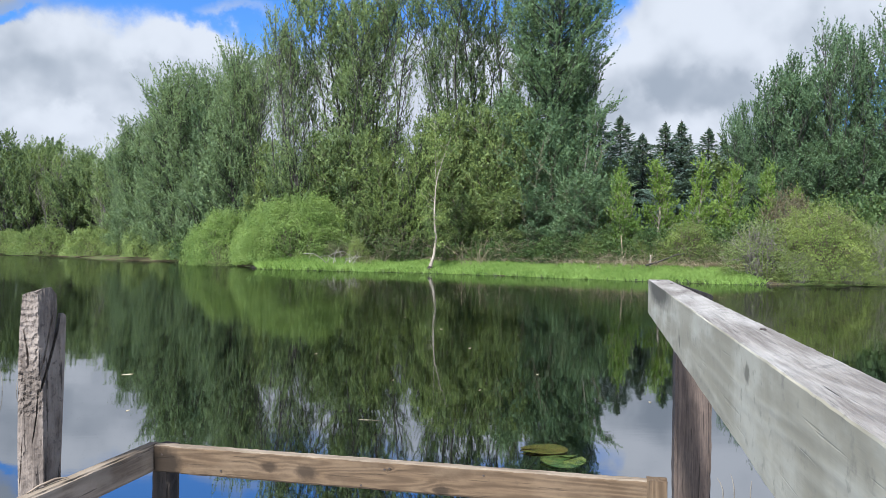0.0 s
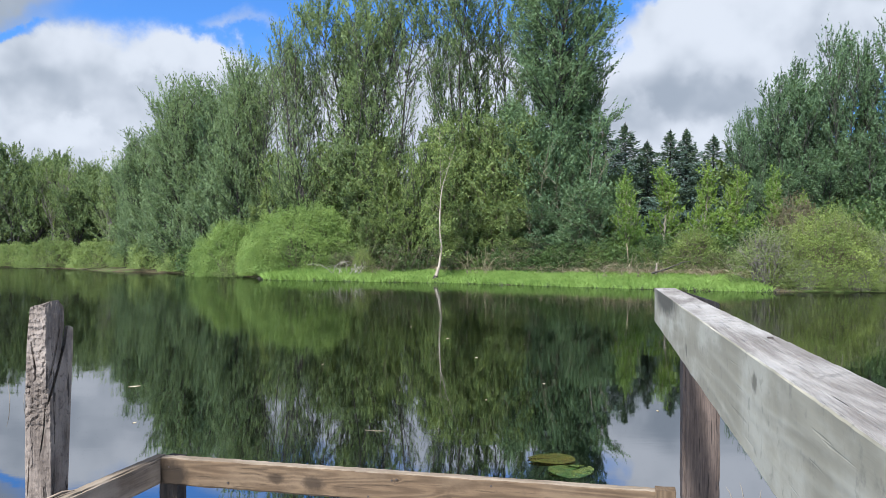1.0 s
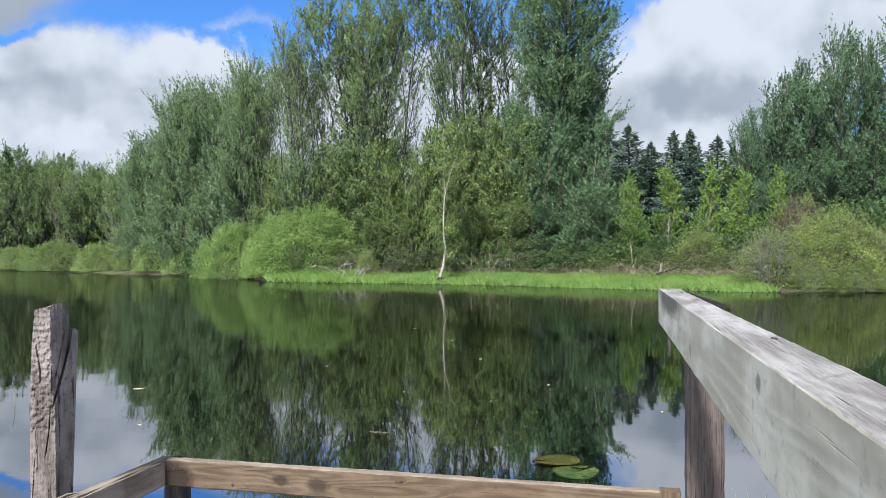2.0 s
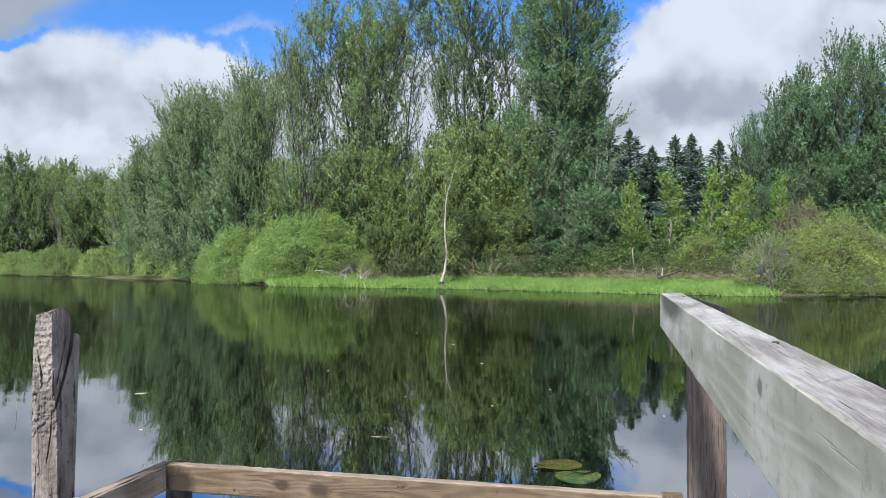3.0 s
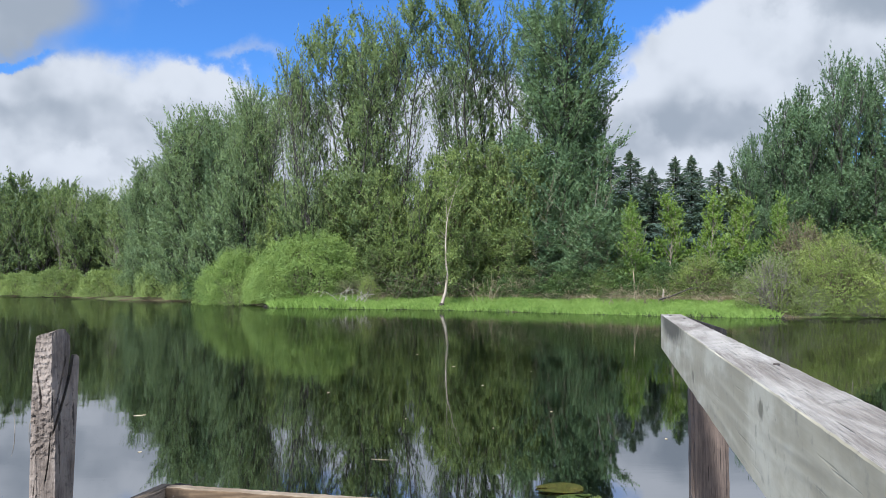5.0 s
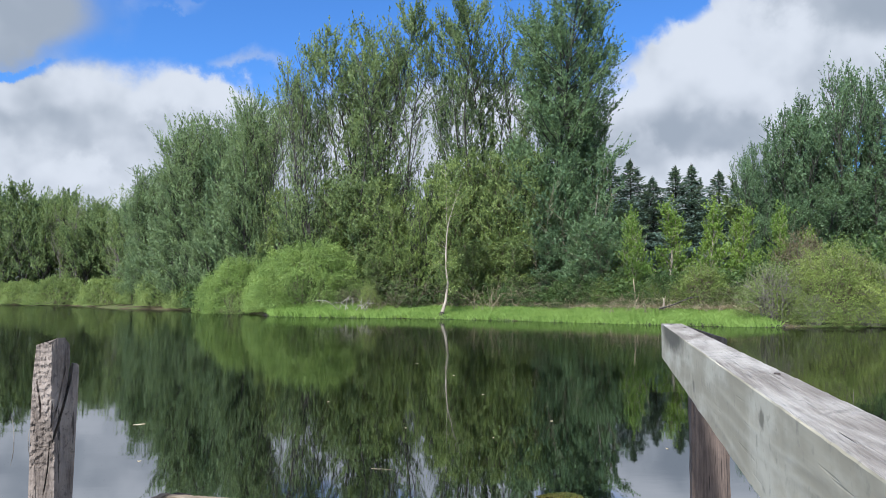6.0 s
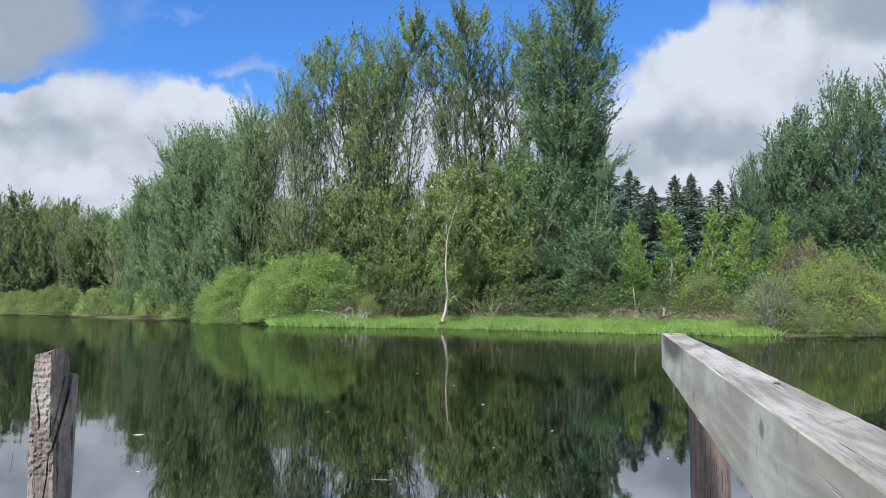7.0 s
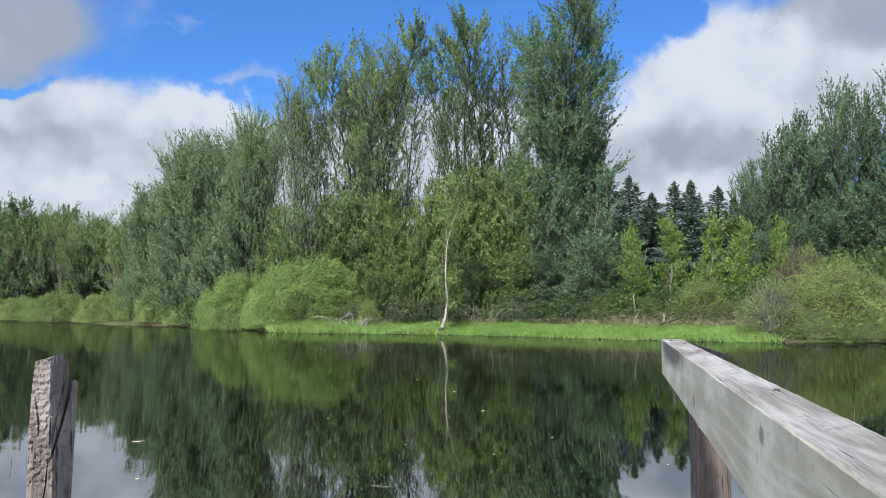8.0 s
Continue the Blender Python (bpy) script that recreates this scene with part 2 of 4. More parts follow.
def pad_material(name, low, high):
    """A waxy floating leaf: green with brown and yellow patches, shining where it curves."""
    m, n = material(name)
    at = n.add("ShaderNodeTexCoord").outputs["Object"]
    patch, spot = n.noise(at, 9.0, 4.0), n.noise(at, 60.0, 3.0)
    colour = n.mix(n.smooth(patch, 0.38, 0.62), low, high)
    colour = n.mix(n.math("MULTIPLY", n.smooth(spot, 0.55, 0.72), 0.5), colour, (0.075, 0.045, 0.018))
    bump = n.add("ShaderNodeBump", {"Strength": 0.35, "Distance": 0.01, "Height": patch})
    finish(n, n.add("ShaderNodeBsdfPrincipled", {"Base Color": colour, "Roughness": 0.2, "Specular IOR Level": 0.7, "Normal": bump.outputs[0]}).outputs[0])
    return m


PAD = pad_material("lily_leaf", (0.050, 0.100, 0.026), (0.120, 0.150, 0.040))
OLD_PAD = pad_material("old_lily_leaf", (0.075, 0.085, 0.018), (0.120, 0.105, 0.026))
# with a water stain near the far end
GREY_WOOD = wood_material("weathered_grey_wood", (0.225, 0.204, 0.148), (0.350, 0.325, 0.250), (0.430, 0.408, 0.330), 70, 0.22, 0.55, 0.65, 0.32, [(1.62, 0, 0.077, 0.010), (0.98, 0, 0.032, 0.012)], [(0.40, 0, 0.100, 0.050, 0.13)], 240, 0.1, 0.28, (0.4, 1.0, 1.0))
TOP_WOOD = wood_material("bleached_top_wood", (0.130, 0.112, 0.098), (0.345, 0.320, 0.29), (0.47, 0.45, 0.42), 90, 0.95, 0.45, 0.85, 0.16, (), (), 430, 0.2, 0.75, (0.3, 1.0, 1.0))
POST_WOOD = wood_material("weathered_post_wood", (0.048, 0.037, 0.030), (0.180, 0.145, 0.120), (0.285, 0.24, 0.205), 34, 1.0, 0.5, 0.95, 0.2, (), (), 170, 0.8, 0.85)
BROWN_POST = wood_material("dark_post_wood", (0.026, 0.019, 0.015), (0.110, 0.080, 0.064), (0.17, 0.135, 0.112), 38, 0.9, 0.12, 0.5, 0.12, (), (), 330, 0.85, 0.9)
RAIL_KNOTS = [(0.405, 0, 0.047, 0.020), (0.53, 0, 0.040, 0.026), (0.96, 0, 0.016, 0.017), (0.80, 0, 0.066, 0.006)]
# with knots, and a darker patch at the corner end
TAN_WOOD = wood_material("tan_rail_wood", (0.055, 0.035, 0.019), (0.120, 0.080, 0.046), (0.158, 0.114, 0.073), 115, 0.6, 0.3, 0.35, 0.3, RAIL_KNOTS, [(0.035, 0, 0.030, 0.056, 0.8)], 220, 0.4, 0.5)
# lighter than the front rail's wood: sunlight on the inner face put into colour
SIDE_WOOD = wood_material("sun_lightened_rail_wood", (0.11, 0.08, 0.056), (0.25, 0.195, 0.145), (0.32, 0.265, 0.21), 70, 0.5, 0.35, 0.25, 0.35, [(0.55, 0, 0.05, 0.012)])
PALE_TOP = wood_material("pale_rail_top", (0.11, 0.082, 0.056), (0.195, 0.155, 0.112), (0.26, 0.215, 0.165), 70, 0.5, 0.4, 0.3, 0.25)
DARK_WOOD = wood_material("stained_dark_wood", (0.010, 0.008, 0.007), (0.034, 0.026, 0.021), (0.055, 0.043, 0.036), 50, 0.7, 0.2, 0.3)
BLACK_TOP = wood_material("black_post_top", (0.006, 0.005, 0.005), (0.017, 0.015, 0.014), (0.03, 0.026, 0.023), 50, 0.8, 0.3, 0.3)


def plain(name, colour, rough, metal=0.0):
    m, n = material(name)
    at = n.add("ShaderNodeTexCoord").outputs["Object"]
    c = n.mix(n.noise(at, 120.0, 4.0), tuple(v * 0.6 for v in colour), tuple(v * 1.3 for v in colour))
    finish(n, n.add("ShaderNodeBsdfPrincipled", {"Base Color": c, "Roughness": rough, "Metallic": metal}).outputs[0])
    return m


RUST = plain("rusty_steel", (0.045, 0.034, 0.028), 0.7, 0.4)


# ---------------------------------------------------------------- building helpers
def thing(name, label, category, m=None, group="", kind=""):
    ob = tagged(new(name), label, category, group, kind)
    ob.matrix_basis = m or Matrix()
    return ob


def part(name, data, mat, parent=None, label=""):
    """One mesh object, from a bmesh or a mesh, under a thing or a part."""
    if isinstance(data, bmesh.types.BMesh):
        me = bpy.data.meshes.new(name)
        data.to_mesh(me)
        data.free()
    else:
        me = data
    if not me.materials:
        me.materials.append(mat)
    ob = new(name, me)
    ob.parent = parent
    return tagged(ob, label)


def faces_mesh(name, co):
    """A mesh of loose leaves from an array (leaves, corners, 3)."""
    n, k = co.shape[:2]
    me = bpy.data.meshes.new(name)
    me.vertices.add(k * n), me.loops.add(k * n), me.polygons.add(n)
    me.vertices.foreach_set("co", np.ascontiguousarray(co, dtype=np.float32).ravel())
    me.loops.foreach_set("vertex_index", np.arange(k * n, dtype=np.int32))
    me.polygons.foreach_set("loop_start", np.arange(0, k * n, k, dtype=np.int32))
    me.update(calc_edges=True)
    return me


def leaf_faces(rng, centres, size, slim=0.75, along=None, upright=0.5, loose=0.25):
    """Pointed leaves at the centres, turned every way, or along given directions."""
    n = len(centres)
    a = rng.normal(size=(n, 3)) if along is None else along + loose * rng.normal(size=(n, 3))
    a /= np.linalg.norm(a, axis=1)[:, None] + 1e-9
    up = rng.normal(size=(n, 3))
    up[:, 2] += upright
    b = np.cross(a, up)
    b /= np.linalg.norm(b, axis=1)[:, None] + 1e-9
    s = (size * rng.uniform(0.6, 1.4, n))[:, None]
    a, b = a * s * 0.5, b * s * 0.5 * slim
    return np.stack([centres - 0.8 * a + b, centres + a + 0.3 * b, centres - 0.8 * a - b], axis=1)


def tubes_mesh(name, lines, sides=5):
    """One mesh of tapered limbs: each line is (points (n, 3), radii (n))."""
    verts, faces, base = [], [], 0
    for pts, rad in lines:
        k = sides if max(rad) > 0.03 else 3
        ring = np.linspace(0, 2 * np.pi, k, endpoint=False)
        cs, sn = np.cos(ring)[:, None], np.sin(ring)[:, None]
        pts = np.asarray(pts, float)
        d = np.gradient(pts, axis=0)
        d /= np.linalg.norm(d, axis=1)[:, None] + 1e-9
        ref = np.array([1.0, 0, 0]) if abs(d[0, 0]) < 0.8 else np.array([0, 1.0, 0])
        for p, t, r in zip(pts, d, rad):
            u = np.cross(t, ref)
            u /= np.linalg.norm(u) + 1e-9
            v = np.cross(t, u)
            verts.append(p + r * (cs * u + sn * v))
        n = len(pts)
        for i in range(n - 1):
            for j in range(k):
                j2 = (j + 1) % k
                faces.append((base + i * k + j, base + i * k + j2, base + (i + 1) * k + j2, base + (i + 1) * k + j))
        faces.append(tuple(base + (n - 1) * k + j for j in range(k)))
        base += n * k
    me = bpy.data.meshes.new(name)
    me.from_pydata(np.concatenate(verts).tolist(), [], faces)
    me.polygons.foreach_set("use_smooth", np.ones(len(me.polygons), dtype=bool))
    me.update()
    return me


def bend(rng, start, d, length, n=5, lift=0.3, wander=0.12):
    """A limb that leaves start along d and curves upward."""
    pts, p, d = [np.array(start, float)], np.array(start, float), np.array(d, float)
    for _ in range(n - 1):
        d = d + np.array([0, 0, lift / (n - 1)]) + wander * rng.normal(size=3)
        d /= np.linalg.norm(d)
        p = p + d * length / (n - 1)
        pts.append(p)
    return np.array(pts)


def along_line(pts, t):
    x = t * (len(pts) - 1)
    i = min(int(x), len(pts) - 2)
    return pts[i] + (pts[i + 1] - pts[i]) * (x - i), pts[i + 1] - pts[i]


def grow_tree(seed, height, radius, trunk_r, leaders=3, boughs=46, base=0.08, leaves=16000, leaf=0.15, spread=(62, 24), lift=0.5, shoot=0.9, profile=None, lean=0.0, fork=0.55, rise=0.9, low=1.4, mid=0.8, top=0.8, per=12):
    """Limbs and leaf places of a broadleaf tree: leaders, rising boughs, upright shoots, and leaves set along the shoots."""
    rng = np.random.default_rng(seed)
    limbs, roots, ways, weights = [], [], [], []
    trunk = [np.array([0.0, 0, 0])]
    d = np.array([lean, 0, 1.0])
    for i in range(12):
        d = d + 0.05 * rng.normal(size=3) * np.array([1, 1, 0])
        d[2] = 1.0
        trunk.append(trunk[-1] + d / np.linalg.norm(d) * height / 12)
    trunk = np.array(trunk)
    limbs.append((trunk, trunk_r * np.linspace(1, 0.08, 13) ** 0.9))
    stems = [(trunk, 0.0, 1.0)]
    for _ in range(leaders):
        t0 = rng.uniform(0.12, 0.45)
        p, _d = along_line(trunk, t0)
        az = rng.uniform(0, 2 * np.pi)
        length = height * (rng.uniform(0.82, 0.97) - t0)
        pts = bend(rng, p, (fork * np.cos(az), fork * np.sin(az), 1.0), length, 8, 0.35, 0.07)
        limbs.append((pts, trunk_r * 0.5 * np.linspace(1, 0.1, 8)))
        stems.append((pts, t0, 0.75))
    prof = profile or (lambda h: np.interp(h, [0, 0.12, 0.4, 0.7, 0.9, 1.0], [0.8, 0.95, 1.0, 0.95, 0.75, 0.3]))
    for s, (stem, t0, share) in enumerate(stems):
        count = int(boughs * (1.0 if s == 0 else 0.45))
        for k in range(count):
            t = (k + rng.uniform(0, 1)) / count
            if s == 0:
                t = base + (1 - base) * t
            p, _d = along_line(stem, min(t, 0.995))
            h = p[2] / height
            length = radius * prof(h) * rng.uniform(0.68, 1.06) * share + 0.25
            tilt = radians(np.interp(h, [0, 1], spread) + rng.normal() * 8)
            az = rng.uniform(0, 2 * np.pi)
            dd = (np.sin(tilt) * np.cos(az), np.sin(tilt) * np.sin(az), np.cos(tilt))
            pts = bend(rng, p, dd, length, 5, lift, 0.09)
            r0 = 0.010 + 0.011 * length
            limbs.append((pts, r0 * np.linspace(1, 0.2, 5)))
            full = rng.uniform(0.5, 1.5)      # some boughs are in fuller leaf than others
            for k2 in range(max(5, int(length * 5.0))):
                q, e = along_line(pts, 1.0 if k2 == 0 else rng.uniform(0.2, 1.0))
                e = e / np.linalg.norm(e) + 0.42 * rng.normal(size=3) + np.array([0, 0, rise])
                roots.append(q)
                ways.append(e / np.linalg.norm(e))
                weights.append(full * np.interp(h, [0, 0.3, 0.45, 0.74, 0.88, 1], [low, low * 0.9, mid, mid, 0.85, top]))
    roots, ways, weights = np.array(roots), np.array(ways), np.array(weights)
    count = max(20, leaves // per)
    pick = rng.choice(len(roots), size=count, p=weights / weights.sum())
    length = shoot * rng.uniform(0.45, 1.35, count)
    root = roots[pick] + rng.normal(size=(count, 3)) * 0.14
    way = ways[pick] + 0.20 * rng.normal(size=(count, 3))
    way /= np.linalg.norm(way, axis=1)[:, None]
    for i in range(0, count, 8):
        limbs.append((np.array([root[i], root[i] + way[i] * length[i] * 0.55, root[i] + way[i] * length[i]]), np.array([0.012, 0.009, 0.004])))
    f = (np.arange(per)[None, :] + rng.uniform(0, 1, (count, per))) / per
    side = rng.normal(size=(count, per, 3))
    side -= (side * way[:, None]).sum(axis=2, keepdims=True) * way[:, None]
    side /= np.linalg.norm(side, axis=2, keepdims=True) + 1e-9
    aim = way[:, None] * (0.7 + 0.9 * f[..., None]) + side
    aim /= np.linalg.norm(aim, axis=2, keepdims=True)
    at = root[:, None] + way[:, None] * (f * length[:, None])[..., None] + aim * leaf * 0.55
    at = at.reshape(-1, 3)
    trim = height / np.percentile(at[:, 2], 99.85)      # the topmost leaves come to the stated height
    at[:, 2] = np.maximum(at[:, 2] * trim, 0.1)
    for pts, _r in limbs:
        pts[:, 2] *= trim
    return limbs, leaf_faces(rng, at, leaf, 0.62, aim.reshape(-1, 3), 0.6, 0.2)


def vase(h):
    """A crown that is broad low down, drawn in at mid height and broad again near the top."""
    return np.interp(h, [0, 0.2, 0.36, 0.5, 0.62, 0.78, 0.9, 1.0], [0.98, 0.92, 0.68, 0.58, 0.70, 1.05, 1.0, 0.55])


def spire(h):
    """A dense crown, broad at the foot and drawing in towards the top."""
    return np.interp(h, [0, 0.3, 0.55, 0.8, 0.92, 1.0], [1.0, 1.08, 1.0, 0.82, 0.62, 0.25])


def plant(name, label, category, limbs, leaves, bark, leaf_mat, sides=3, group=""):
    ob = thing(name, label, category, group=group)
    part("trunk", tubes_mesh("trunk", limbs, sides), bark, ob)
    part("crown", faces_mesh("crown", leaves), leaf_mat, ob)
    return ob


def bush_form(seed, rx, ry, h, leaves, leaf, stems=46, bare=0.0, gap=0.35):
    """Stems that fan from the ground, and leaves in tufts about a lumpy dome."""
    rng = np.random.default_rng(seed)
    limbs, tips = [], []
    for k in range(stems):
        az, out = rng.uniform(0, 2 * np.pi), rng.uniform(0.05, 1.0) ** 0.6
        end = np.array([np.cos(az) * rx * out * 0.93, np.sin(az) * ry * out * 0.93, h * np.sqrt(max(0.05, 1 - out ** 2 * 0.9)) * rng.uniform(0.75, 1.0)])
        root = np.array([np.cos(az) * rx * 0.35 * rng.uniform(), np.sin(az) * ry * 0.35 * rng.uniform(), 0.0])
        mid = root * 0.45 + end * 0.55 + np.array([0, 0, h * 0.12]) + rng.normal(size=3) * 0.12
        pts = np.array([root, (root + mid) / 2 + rng.normal(size=3) * 0.06, mid, (mid + end) / 2 + rng.normal(size=3) * 0.08 + np.array([0, 0, 0.08]), end])
        limbs.append((pts, np.linspace(0.035, 0.008, 5)))
        for _ in range(5):
            q, e = along_line(pts, rng.uniform(0.35, 1.0))
            e = e / (np.linalg.norm(e) + 1e-9) + 0.7 * rng.normal(size=3) + np.array([0, 0, 0.3])
            tw = bend(rng, q, e / np.linalg.norm(e), rng.uniform(0.4, 1.0), 3, 0.4, 0.12)
            limbs.append((tw, np.array([0.012, 0.008, 0.004])))
            tips.append(tw)
    n = leaves
    v = rng.normal(size=(n, 3))
    v[:, 2] = np.abs(v[:, 2]) * 0.9
    v /= np.linalg.norm(v, axis=1)[:, None]
    lump = np.array([noise.noise(Vector(p * 3.1) + Vector((seed * 3.7, 0, 0))) + 0.6 * noise.noise(Vector(p * 7.5) + Vector((0, seed * 1.3, 0))) for p in v[:: 1]])
    shell = 1.0 + 0.26 * lump - np.abs(rng.normal(size=n)) * 0.10
    pts = v * shell[:, None] * np.array([rx, ry, h]) + rng.normal(size=(n, 3)) * 0.10
    keep = (lump + rng.normal(size=n) * 0.5 > -gap - 0.5) & (rng.uniform(size=n) >= bare)
    pts = pts[keep]
    tufts = np.array(tips)[rng.integers(0, len(tips), n // 3)]
    f = rng.uniform(0, 1, n // 3)[:, None]
    extra = tufts[:, 1] * (1 - f) + tufts[:, 2] * f + rng.normal(size=(n // 3, 3)) * 0.07
    pts = np.concatenate([pts, extra[rng.uniform(size=len(extra)) >= bare]])
    pts[:, 2] = np.maximum(pts[:, 2], 0.06)
    return limbs, leaf_faces(rng, pts, leaf, 0.5, upright=0.8)


# ---------------------------------------------------------------- ground and water
POND = [(-95, 92), (-84, 58), (-60, 22), (-40, -4), (-10, -9), (20, -8), (45, 4), (50, 24), (38, 32.5), (26, 34.6), (19.6, 35.6), (15.1, 35.9), (11.5, 37.8), (6.7, 42.1),
        (-0.2, 47.6), (-6, 49.7), (-11.6, 52.6), (-14.5, 58.5), (-22.7, 70.5), (-34.5, 79), (-44.8, 94.9), (-59.7, 103.8), (-78, 106)]


def shore_distance(x, y):
    """Metres to the water's edge, negative over the pond."""
    px, py = np.array(POND, float).T
    qx, qy = np.roll(px, -1), np.roll(py, -1)
    x, y = np.atleast_1d(x)[:, None], np.atleast_1d(y)[:, None]
    ex, ey = qx - px, qy - py
    t = np.clip(((x - px) * ex + (y - py) * ey) / (ex * ex + ey * ey), 0, 1)
    d = np.sqrt(((x - px - t * ex) ** 2 + (y - py - t * ey) ** 2).min(axis=1))
    cross = ((py > y) != (qy > y)) & (x < (qx - px) * (y - py) / (qy - py + 1e-12) + px)
    return np.where(cross.sum(axis=1) % 2 == 1, -d, d)


def ground_height(x, y):
    d = shore_distance(x, y) + 0.22 * np.sin(np.atleast_1d(x) * 1.9) * np.sin(np.atleast_1d(y) * 1.3 + 1.0)
    return np.where(d > 0, np.minimum(0.05 + 0.12 * d, 0.7) - 0.03, np.maximum(0.5 * d, -1.6) + 0.02)


def build_ground():
    xs = np.concatenate([[-3000, -1500, -700, -350, -220, -150, -115], np.arange(-100, 56, 1.0), [70, 100, 160, 300, 700, 1500, 3000]])
    ys = np.concatenate([[-3000, -1500, -700, -350, -160, -80, -40, -25], np.arange(-15, 125, 1.0), [140, 180, 260, 400, 800, 1600, 3000]])
    gx, gy = np.meshgrid(xs, ys)
    z = ground_height(gx.ravel(), gy.ravel())
    co = np.stack([gx.ravel(), gy.ravel(), z], axis=1)
    n, m = len(xs), len(ys)
    idx = np.arange(n * m).reshape(m, n)
    faces = np.stack([idx[:-1, :-1], idx[:-1, 1:], idx[1:, 1:], idx[1:, :-1]], axis=-1).reshape(-1, 4)
    me = bpy.data.meshes.new("ground")
    me.from_pydata(co.tolist(), [], faces.tolist())
    me.polygons.foreach_set("use_smooth", np.ones(len(me.polygons), dtype=bool))
    tagged(part("ground", me, SOIL), "dark muddy bank soil with moss round the pond", "ground", kind="structure")
    bm = bmesh.new()
    bm.faces.new([bm.verts.new(p) for p in ((-120, -40, 0), (90, -40, 0), (90, 125, 0), (-120, 125, 0))])
    tagged(part("water", bm, WATER), "still dark pond water mirroring trees and clouds", "water", kind="structure")


build_ground()


def stand(x, y):
    return float(ground_height(x, y)[0])


def put(first, rows):
    """Copies of a plant at rows of x, y, scale across, scale up, turn; the first row takes the plant itself."""
    for i, (x, y, sx, sz, turn) in enumerate(rows):
        m = Matrix.Translation((x, y, stand(x, y) - 0.05)) @ Matrix.Rotation(radians(turn), 4, "Z") @ Matrix.Diagonal((sx, sx, sz, 1))
        if i == 0:
            first.matrix_basis = m
        else:
            c = copy_thing(first, Matrix())
            c.matrix_basis = m


# ---------------------------------------------------------------- the woods
WOOD = "cottonwoods across the pond"
tall = plant("cottonwood_tree", "tall cottonwood in fresh leaf behind the grassy bank", "tree", *grow_tree(11, 22, 3.3, 0.20, 5, 64, 0.02, 27000, 0.20, (66, 46), 0.4, 1.2, profile=vase, fork=0.34, low=1.6, mid=0.6, top=0.9, per=11), BARK, LEAF_COTTON, group=WOOD)
put(tall, [(-6.5, 58, 0.95, 0.99, 20), (2.1, 57, 0.85, 1.03, 140), (-8.0, 60.5, 0.85, 0.95, 250), (4.4, 58.5, 0.85, 1.05, 75), (-4.7, 59, 0.9, 1.05, 190)])
airy = plant("cottonwood_tree", "thinly leaved cottonwood with bare grey upper twigs", "tree", *grow_tree(23, 20, 3.2, 0.17, 5, 60, 0.03, 12000, 0.18, (66, 46), 0.4, 1.2, profile=vase, fork=0.34, mid=0.55, per=9), BARK, LEAF_COTTON, group=WOOD)
put(airy, [(-11.4, 59, 0.7, 0.97, 0), (-10.1, 58.5, 0.75, 1.02, 120), (-3.2, 57, 0.85, 1.13, 220), (-0.7, 60, 0.55, 0.98, 300), (6.0, 58, 0.75, 1.13, 60), (-10.8, 61, 0.6, 0.92, 60), (-14.4, 64.5, 0.7, 0.86, 170)])
broad = plant("cottonwood_tree", "broad dense cottonwood, dark green, leaved to the ground", "tree", *grow_tree(37, 23, 4.6, 0.26, 2, 150, 0.01, 84000, 0.17, (78, 44), 0.6, 1.15, profile=spire, fork=0.12, low=1.2, top=1.0, rise=0.6), BARK, LEAF_DEEP, group=WOOD)
put(broad, [(7.7, 54.5, 1.05, 1.02, 0)])
hedge = plant("cottonwood_tree", "rounded leafy cottonwood in the row along the far shore", "tree", *grow_tree(41, 17, 3.7, 0.18, 4, 90, 0.01, 35000, 0.175, (62, 40), 0.6, 1.3, fork=0.36, rise=0.8, per=12), BARK, LEAF_HEDGE, group=WOOD)
put(hedge, [(-16.7, 66, 0.92, 1.09, 0), (-19.2, 68, 0.95, 1.09, 90), (-21.6, 70, 1.0, 1.06, 200), (-23.8, 72, 1.0, 1.0, 300), (-26.4, 75, 0.95, 0.92, 45), (-28.8, 78, 0.8, 0.86, 160), (-30.9, 80, 0.65, 0.79, 30), (-33.2, 82, 0.5, 0.72, 100), (13, 64, 0.9, 0.5, 270), (10.3, 57.6, 0.65, 0.95, 330)])
fringe = plant("cottonwood_tree", "low leafy cottonwood in front of the row on the far shore", "tree", *grow_tree(47, 12, 3.0, 0.12, 4, 76, 0.01, 19000, 0.178, (60, 40), 0.6, 1.1, fork=0.36, rise=0.8, per=12), BARK, LEAF_HEDGE, group=WOOD)
put(fringe, [(-16.3, 67.0, 0.9, 1.14, 0), (-18.9, 69.1, 1.0, 1.29, 75), (-21.6, 71.0, 1.0, 1.18, 160), (-23.9, 73.2, 1.0, 1.21, 250), (-26.5, 76.0, 1.0, 1.11, 320), (-29.1, 78.6, 1.0, 1.01, 40), (-31.4, 81.0, 0.9, 0.88, 120), (-33.7, 83.0, 0.8, 0.73, 200), (-13.7, 64.8, 0.7, 0.76, 290)])
behind = plant("cottonwood_tree", "leafy cottonwood deep in the wood behind taller ones", "tree", *grow_tree(43, 13, 4.4, 0.16, 3, 34, 0.01, 7000, 0.37, (66, 26), 0.7, 1.1), BARK, LEAF_COTTON, group=WOOD)
